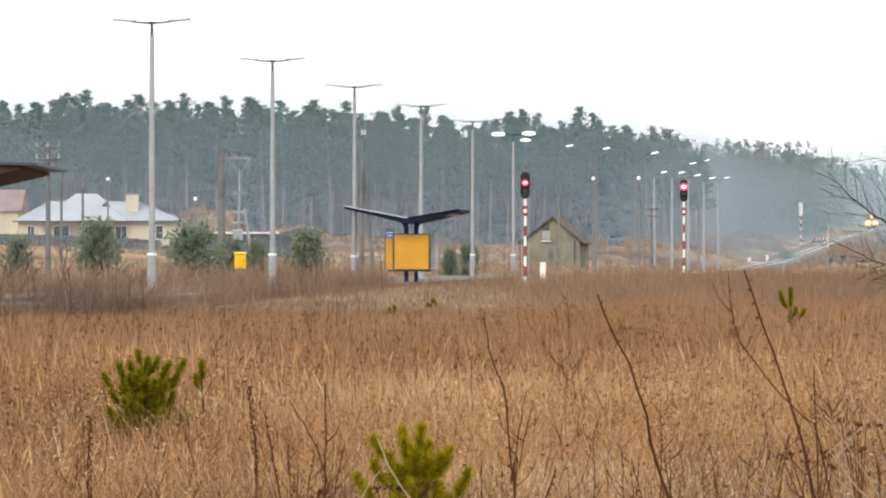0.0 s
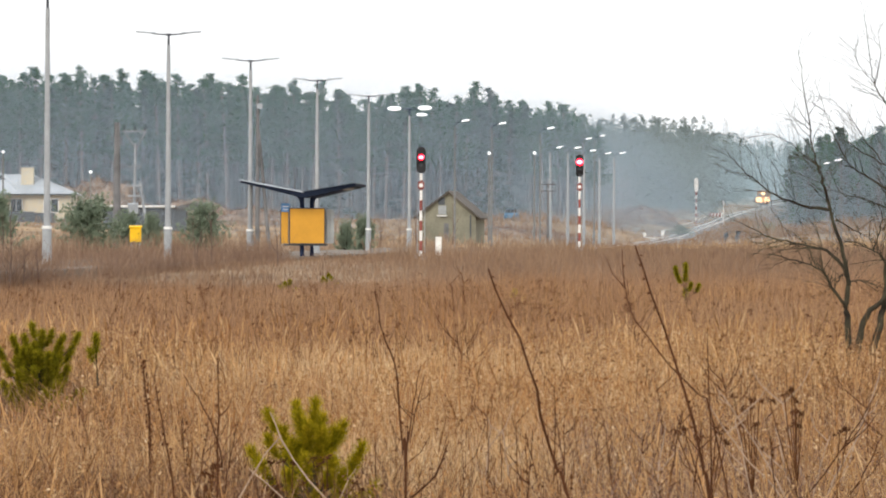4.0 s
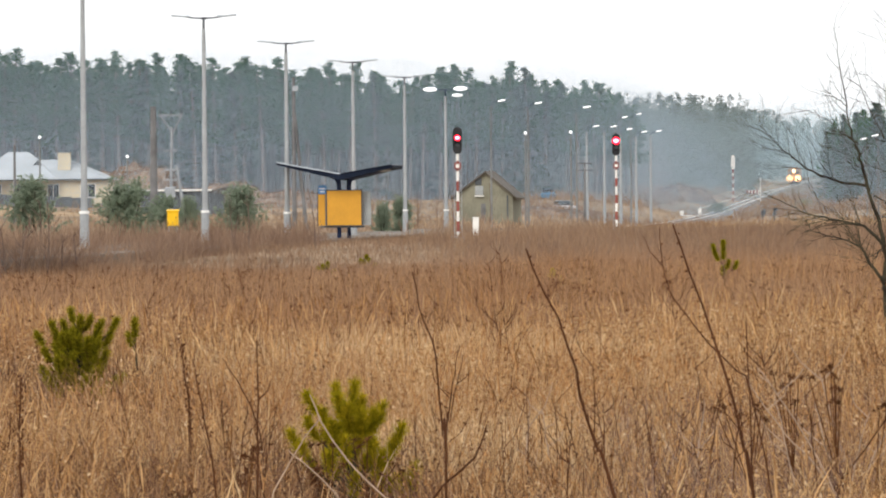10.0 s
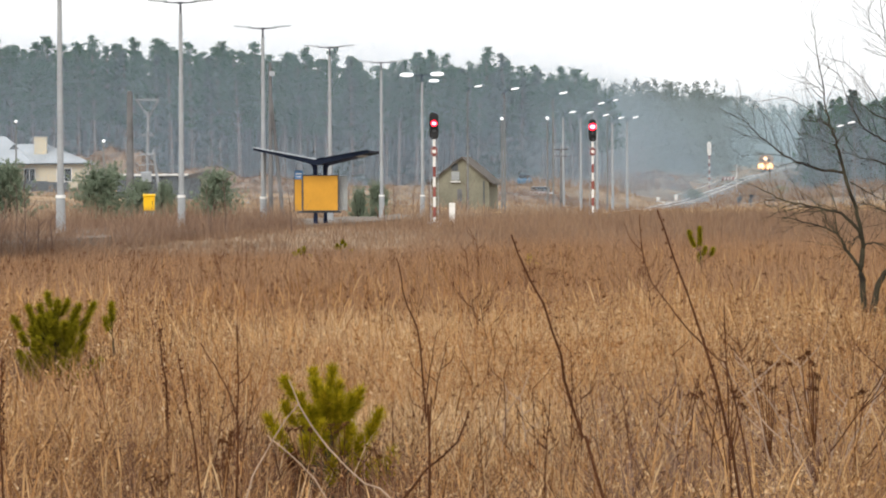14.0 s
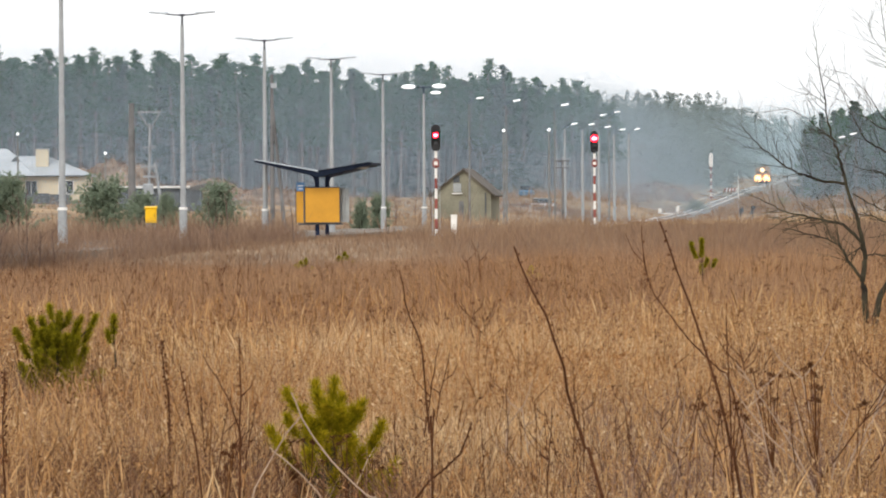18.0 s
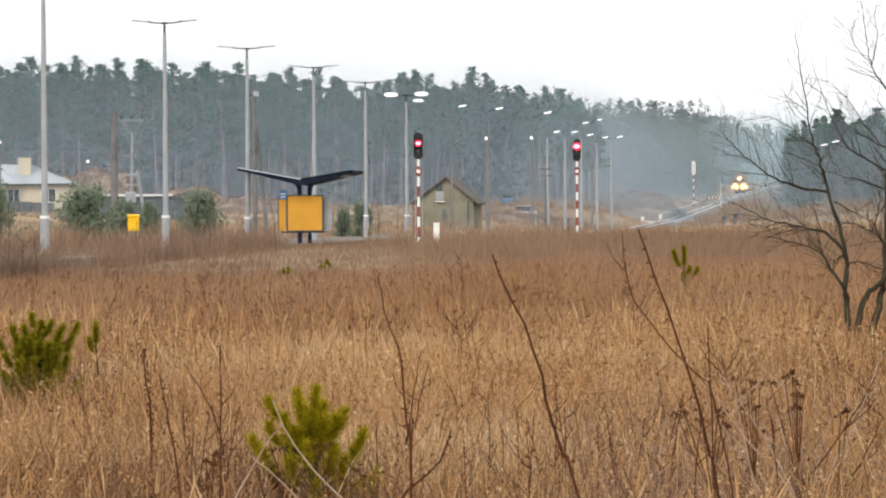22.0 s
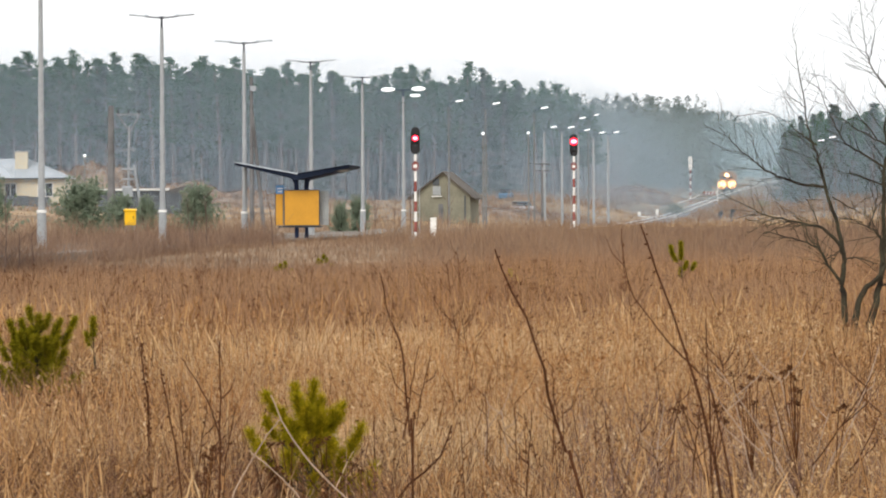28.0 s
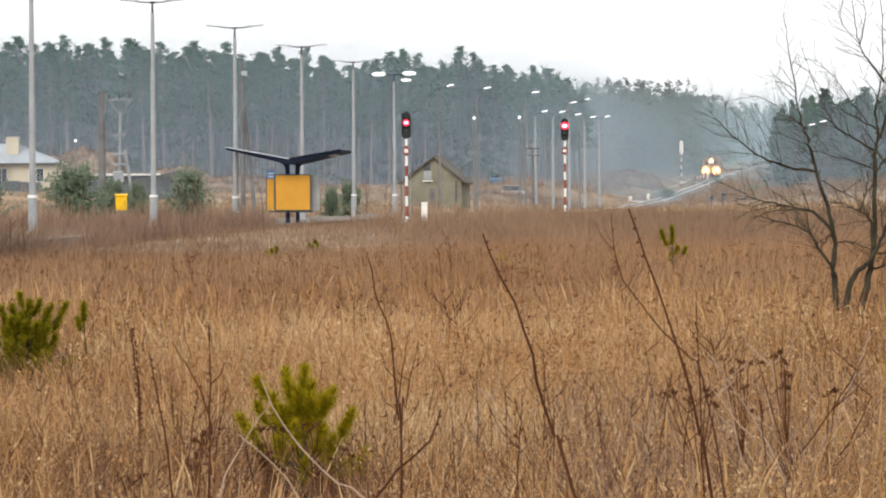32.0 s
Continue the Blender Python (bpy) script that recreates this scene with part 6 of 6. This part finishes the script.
# ---- tall dead stalks close by ----
def stalk(x, y, pts, girth, label, mat="stem", knobs=0, twigs=0, seed=0, heads=0, name="dead_stalk", fine=1.0, low=0.0):
    """pts: places across and up, from the foot to the tip."""
    girth *= 1.3
    r = random.Random(seed)
    t = thing(name, (x, y, 0), label, "dead plant", "tall dead stalks")
    run = bend([(a, 0.02 * fine * math.sin(3 * b), b) for a, b in pts], 16)
    upper = [q for q in run if q.z >= low]
    bm = B()
    tube(bm, [p + Vector((r.uniform(-1, 1), r.uniform(-1, 1), 0)) * girth * 0.7 for p in run], [girth * (1 - 0.6 * i / (len(run) - 1)) for i in range(len(run))], 6)
    part("stem", bm, mat, t)
    if knobs:
        bm = B()
        for k in range(knobs):
            u = 0.25 + 0.75 * k / knobs
            p = upper[min(len(upper) - 1, int(u * (len(upper) - 1)))].lerp(upper[min(len(upper) - 1, int(u * (len(upper) - 1)) + 1)], (u * (len(upper) - 1)) % 1)
            a = r.uniform(0, math.tau)
            bmesh.ops.create_icosphere(bm, subdivisions=1, radius=fine * r.uniform(0.005, 0.009), matrix=Matrix.Translation(p + Vector((math.cos(a), math.sin(a), 0)) * (girth + 0.004 * fine)))
        tagged(part("bud_row", bm, "seed", t, "dark dry buds"), kind="stuff")
    bm = B()
    tips = []
    for k in range(twigs):
        p = upper[int(len(upper) * r.uniform(0.35, 0.95)) % len(upper)]
        s = r.choice((-1, 1))
        L = fine * r.uniform(0.08, 0.26)
        e = p + Vector((s * L * r.uniform(0.5, 0.9), fine * r.uniform(-0.1, 0.1), L))
        tube(bm, [p, p.lerp(e, 0.5) + Vector((s * 0.02, 0, -0.01)) * fine, e], [girth * 0.5, girth * 0.4, girth * 0.2], 5)
        tips.append(e)
    if twigs:
        tagged(part("twig_spray", bm, mat, t), kind="stuff")
    if heads:
        for k in range(heads):
            c = tips[k % len(tips)] if tips else run[-1]
            c = c + Vector((r.uniform(-0.03, 0.03), r.uniform(-0.03, 0.03), r.uniform(-0.01, 0.02)))
            V, T = tufts(np.random.default_rng(seed * 50 + k), [(c.x + r.uniform(-0.028, 0.028), c.y + r.uniform(-0.02, 0.02), c.z + r.uniform(-0.005, 0.005)) for _ in range(12)], 0.012, 6)
            part("seed_head", soup("seed_head", V, T, "seed"), "seed", t, "flat dark brown seed head")


stalk(0.5642, 5, [(0.0, 0), (-0.1045, 0.6531), (-0.285, 1.3062), (-0.31, 1.375), (-0.3287, 1.4396), (-0.3423, 1.4979), (-0.3683, 1.5562), (-0.3892, 1.6062)], 0.00201, "tall bare dark stem leaning over the grass", knobs=16, seed=1, fine=0.208, low=1.31)
stalk(0.5996, 5.3, [(0.0, 0), (-0.0514, 0.6428), (-0.1403, 1.2856), (-0.1535, 1.3585), (-0.169, 1.4225), (-0.1866, 1.4888), (-0.2175, 1.5727), (-0.2374, 1.6323)], 0.00202, "tall bare dark stem leaning over the grass", knobs=14, seed=2, fine=0.221, low=1.29)
stalk(1.10, 12, [(0, 0), (0.0, 0.7), (-0.075, 1.141), (-0.113, 1.203), (-0.19, 1.28), (-0.252, 1.36), (-0.29, 1.411), (-0.31, 1.465), (-0.319, 1.527), (-0.325, 1.599)], 0.0022, "thin crooked brown stem in the grass", knobs=8, twigs=1, seed=3, fine=0.4, low=1.14)
stalk(1.6327, 19, [(0.0, 0), (-0.0024, 0.1608), (-0.0064, 0.3216), (-0.0225, 0.8047), (-0.0386, 1.2314)], 0.00463, "thin upright brown stem in the grass", seed=4, fine=0.805, low=0.32)
stalk(0.096, 5.6, [(0, 0), (-0.003, 0.7), (-0.006, 1.335), (-0.009, 1.364), (-0.011, 1.407), (-0.017, 1.464), (-0.024, 1.493), (-0.037, 1.529), (-0.045, 1.572)], 0.00145, "thin bare brown stem in the grass", knobs=10, seed=5, fine=0.233, low=1.26)
stalk(0.100, 5.62, [(0, 0), (-0.005, 0.7), (-0.009, 1.335), (-0.003, 1.378), (0.002, 1.414), (0.010, 1.443), (0.015, 1.466)], 0.001, "thin forked grey stem in the grass", twigs=2, seed=55, fine=0.2, low=1.26)
stalk(0.36, 24.5, [(0, 0), (0.02, 0.4), (0.10, 0.9)], 0.005, "thin forked grey stem in the grass", twigs=3, seed=6)
stalk(-1.01, 24, [(0, 0), (-0.01, 0.5), (-0.05, 0.94)], 0.007, "knobbly dark seed stalk in the grass", knobs=60, seed=7)
stalk(-0.1203, 6.3, [(0.0, 0), (-0.0376, 0.6111), (-0.1027, 1.2222), (-0.1208, 1.3519), (-0.1364, 1.427)], 0.00179, "dark bent stalk in the grass", knobs=8, seed=8, fine=0.259, low=1.22)
stalk(-0.2824, 10, [(0.0, 0), (0.0042, 0.4812), (0.0116, 0.9625), (0.0157, 1.1708), (0.0157, 1.3583)], 0.00311, "dark forked stalk with dry buds", knobs=24, twigs=1, seed=9, fine=0.3, low=0.96)
stalk(-0.60, 24.6, [(0, 0), (-0.08, 0.5), (-0.26, 0.84)], 0.005, "thin leaning brown stalk", seed=10)
stalk(-0.6433, 8, [(0.0, 0), (0.0, 0.55), (0.0, 1.1), (0.0, 1.2333), (0.0017, 1.36)], 0.00249, "knobbly dark seed stalk in the grass", knobs=50, seed=11, fine=0.333, low=1.10)
stalk(0.368, 13.5, [(0, 0), (-0.099, 0.355), (-0.248, 0.71), (-0.338, 0.77), (-0.448, 0.88), (-0.538, 1.01), (-0.568, 1.09)], 0.0037, "bleached twig crossing a young pine", "pale_stem", seed=12, fine=0.54, low=0.76)
stalk(0.168, 13.5, [(0, 0), (-0.099, 0.355), (-0.248, 0.71), (-0.338, 0.83), (-0.438, 0.92)], 0.0033, "bleached twig crossing a young pine", "pale_stem", seed=17, fine=0.54, low=0.76)
stalk(-0.469, 13.5, [(0, 0), (0.052, 0.355), (0.129, 0.71), (0.169, 0.82), (0.229, 0.93), (0.299, 1.02)], 0.0034, "bleached twig leaning on a young pine", "pale_stem", seed=13, fine=0.54, low=0.76)
stalk(-0.274, 7, [(0, 0), (0.142, 0.59), (0.300, 1.08), (0.345, 1.165), (0.384, 1.215), (0.434, 1.26), (0.454, 1.31)], 0.0026, "short thick dark branch rising from grass", "stem", knobs=10, seed=14, fine=0.29, low=1.1)


def umbel_weed(x, y, ends, seed):
    """A dead stem that forks into a few flat-topped seed heads. ends: the heads' places across and up."""
    r = random.Random(seed)
    t = thing("umbel_weed", (x, y, 0), "dead umbel weed with flat rust-brown seed heads", "dead plant", "umbel weeds in the grass")
    fork = 0.55 * min(z for _, z in ends)
    lean = sum(u for u, _ in ends) / len(ends) - x
    bm = B()
    tube(bm, bend([(0, 0, 0), (lean * 0.25 + r.uniform(-0.03, 0.03), 0, fork * 0.6), (lean * 0.5, 0, fork)], 6), [0.0034] * 7, 5)
    stem = part("stem", bm, "seed", t)
    for u, z in ends:
        d = r.uniform(-0.06, 0.06)
        p = [(lean * 0.5, 0, fork), ((u - x) * 0.6 + lean * 0.2, d * 0.5, fork + (z - fork) * 0.55), (u - x, d, z - 0.012)]
        bm = B()
        tube(bm, bend(p, 6), [0.0026] * 7, 5)
        part("side_stem", bm, "seed", stem)
        wide = r.uniform(0.010, 0.034)
        c, dip = [], r.uniform(-0.7, 0.7)
        for k in range(26):
            a, q = r.uniform(0, math.tau), wide * math.sqrt(r.random())
            c.append((u - x + q * math.cos(a), d + q * math.sin(a), z + dip * q * math.cos(a) + r.uniform(-0.012, 0.006)))
        V, T = tufts(np.random.default_rng(seed * 50 + int(z * 1000)), c, [r.uniform(0.005, 0.013) for _ in c], 5)
        part("seed_head", soup("seed_head", V, T, "seed"), "seed", t, "flat rust-brown seed head")


umbel_weed(1.72, 20, ((1.54, 0.74), (1.58, 0.75), (1.65, 0.72), (1.72, 0.76), (1.75, 0.74), (1.77, 0.69)), 15)
umbel_weed(1.95, 20.4, ((1.84, 0.89), (1.92, 0.87), (1.96, 0.865), (1.90, 0.83), (1.94, 0.75), (1.88, 0.76)), 16)
umbel_weed(2.20, 20.8, ((2.05, 0.85), (2.11, 0.88), (2.15, 0.90), (2.16, 0.86), (2.17, 0.80), (2.20, 0.79), (2.15, 0.73), (2.19, 0.73)), 17)
umbel_weed(2.24, 20, ((2.32, 0.75), (2.28, 0.74)), 18)
umbel_weed(-0.18, 22, ((-0.33, 0.49), (-0.27, 0.50), (-0.22, 0.49), (-0.31, 0.37)), 19)
umbel_weed(-0.07, 22, ((-0.12, 0.51), (-0.08, 0.49), (-0.05, 0.52), (-0.17, 0.39), (0.09, 0.39), (0.12, 0.36)), 20)
umbel_weed(-0.84, 19, ((-0.88, 0.44), (-0.83, 0.43), (-0.80, 0.45), (-0.86, 0.40)), 21)
umbel_weed(-0.60, 20, ((-0.60, 0.55), (-0.57, 0.54), (-0.59, 0.48), (-0.62, 0.43), (-0.56, 0.58)), 22)
for k, (x, y, dx, h) in enumerate(((2.42, 22, -0.20, 0.82), (2.46, 22.3, 0.3, 0.95), (2.75, 22, 0.25, 0.9), (2.3, 21.6, -0.15, 0.7), (0.75, 23, 0.05, 0.62), (0.95, 23.2, -0.08, 0.6), (-2.2, 23, 0.1, 0.65), (1.62, 22.8, 0.08, 0.66))):
    stalk(x, y, [(0, 0), (dx * 0.4, h * 0.45), (dx, h)], 0.0055, "bleached leaning twig in the grass", "pale_stem", twigs=3, seed=60 + k)
stalk(2.198, 20, [(0, 0), (-0.118, 0.36), (-0.298, 0.69), (-0.468, 0.93)], 0.0045, "bleached leaning twig in the grass", "pale_stem", twigs=2, seed=200, fine=0.8)
stalk(2.255, 20, [(0, 0), (-0.235, 0.44), (-0.395, 0.62), (-0.585, 0.89)], 0.0045, "bleached leaning twig in the grass", "pale_stem", twigs=2, seed=201, fine=0.8)
stalk(2.109, 20, [(0, 0), (0.041, 0.34), (0.081, 0.54), (0.131, 0.72)], 0.0045, "bleached leaning twig in the grass", "pale_stem", twigs=2, seed=202, fine=0.8)
stalk(2.101, 20, [(0, 0), (0.119, 0.42), (0.199, 0.59), (0.309, 0.77)], 0.0045, "bleached leaning twig in the grass", "pale_stem", twigs=2, seed=203, fine=0.8)
stalk(1.938, 20, [(0, 0), (-0.038, 0.35), (-0.078, 0.57), (-0.128, 0.8)], 0.0045, "bleached leaning twig in the grass", "pale_stem", twigs=2, seed=204, fine=0.8)
stalk(1.922, 20, [(0, 0), (0.158, 0.36), (0.378, 0.66), (0.538, 0.93)], 0.0042, "brown leaning twig in the grass", "stem", twigs=4, seed=205, fine=0.8)
stalk(2.125, 20, [(0, 0), (0.125, 0.32), (0.255, 0.52), (0.355, 0.72)], 0.0042, "brown leaning twig in the grass", "stem", twigs=4, seed=206, fine=0.8)
stalk(1.610, 20, [(0, 0), (0.01, 0.34), (0.02, 0.55), (0.05, 0.78)], 0.0042, "brown leaning twig in the grass", "stem", twigs=4, seed=207, fine=0.8)
stalk(0.777, 23, [(0, 0), (0.003, 0.15), (0.013, 0.48), (0.003, 0.68)], 0.0034, "thin dark budding weed in the grass", "stem", knobs=14, twigs=3, seed=208, fine=0.7)
stalk(0.846, 23, [(0, 0), (0.004, 0.15), (0.014, 0.37), (0.004, 0.58)], 0.0034, "thin dark budding weed in the grass", "stem", knobs=14, twigs=3, seed=209, fine=0.7)
stalk(0.940, 23, [(0, 0), (0.0, 0.15), (0.0, 0.43), (-0.01, 0.64)], 0.0034, "thin dark budding weed in the grass", "stem", knobs=14, twigs=3, seed=210, fine=0.7)
stalk(0.990, 23, [(0, 0), (0.0, 0.15), (0.0, 0.38), (-0.01, 0.59)], 0.0034, "thin dark budding weed in the grass", "stem", knobs=14, twigs=3, seed=211, fine=0.7)
stalk(1.128, 23, [(0, 0), (0.002, 0.15), (0.012, 0.62), (0.002, 0.83)], 0.0034, "thin dark budding weed in the grass", "stem", knobs=14, twigs=3, seed=212, fine=0.7)
stalk(1.177, 23, [(0, 0), (0.003, 0.15), (0.013, 0.44), (0.003, 0.65)], 0.0034, "thin dark budding weed in the grass", "stem", knobs=14, twigs=3, seed=213, fine=0.7)
stalk(0.660, 23, [(0, 0), (0.0, 0.15), (0.0, 0.31), (-0.01, 0.52)], 0.0034, "thin dark budding weed in the grass", "stem", knobs=14, twigs=3, seed=214, fine=0.7)
stalk(1.432, 23, [(0, 0), (0.008, 0.15), (0.018, 0.27), (-0.002, 0.47)], 0.0034, "thin dark budding weed in the grass", "stem", knobs=14, twigs=3, seed=215, fine=0.7)
stalk(1.345, 23, [(0, 0), (0.005, 0.15), (0.015, 0.34), (0.005, 0.55)], 0.0034, "thin dark budding weed in the grass", "stem", knobs=14, twigs=3, seed=216, fine=0.7)
rs = random.Random(77)
for k in range(46):
    x, h = (rs.uniform(0.9, 3.5), rs.uniform(0.4, 0.8)) if k < 26 else (rs.uniform(-2.3, -0.2), rs.uniform(0.35, 0.7))
    y, lean = rs.uniform(18.5, 25), rs.uniform(-0.14, 0.14)
    stalk(x * y / 22, y, [(0, 0), (lean * 0.3, h * 0.5), (lean, h)], 0.0036, "thin dark dead weed stem with dry buds", knobs=10, twigs=rs.randint(1, 4), seed=300 + k, fine=0.7)
# dark bare bushlets among the grass
for k, (x, y, h) in enumerate(((1.10, 40, 0.72), (1.18, 40.3, 0.66), (1.6, 62, 0.9), (3.1, 46, 0.7), (2.9, 33, 0.6), (4.6, 70, 0.9), (2.2, 78, 0.9))):
    stalk(x, y, [(0, 0), (0.03, h * 0.5), (-0.02, h)], 0.007, "leafless twiggy weed standing in the grass", twigs=9, seed=80 + k, name="twiggy_weed")


# ---- what moves ----
def motions():
    """The locomotive comes down the line; a white car rolls up and stops."""
    head = -math.degrees(math.atan(0.118))
    rows = []
    for t in range(0, 33, 2):
        x, y, z = train_place(t)
        rows.append((t, pose(x, y, z, 0.6, 0, head)))
    walk(loco, rows)
    rows = []
    for t in (0, 3, 4, 5.5, 6, 6.5, 7, 7.5, 8, 8.5, 9.5, 13, 32):
        x, y, z = car_place(t)
        rows.append((t, pose(x, y, z, 0, 0, -79)))
    walk(moving_car, rows)


motions()
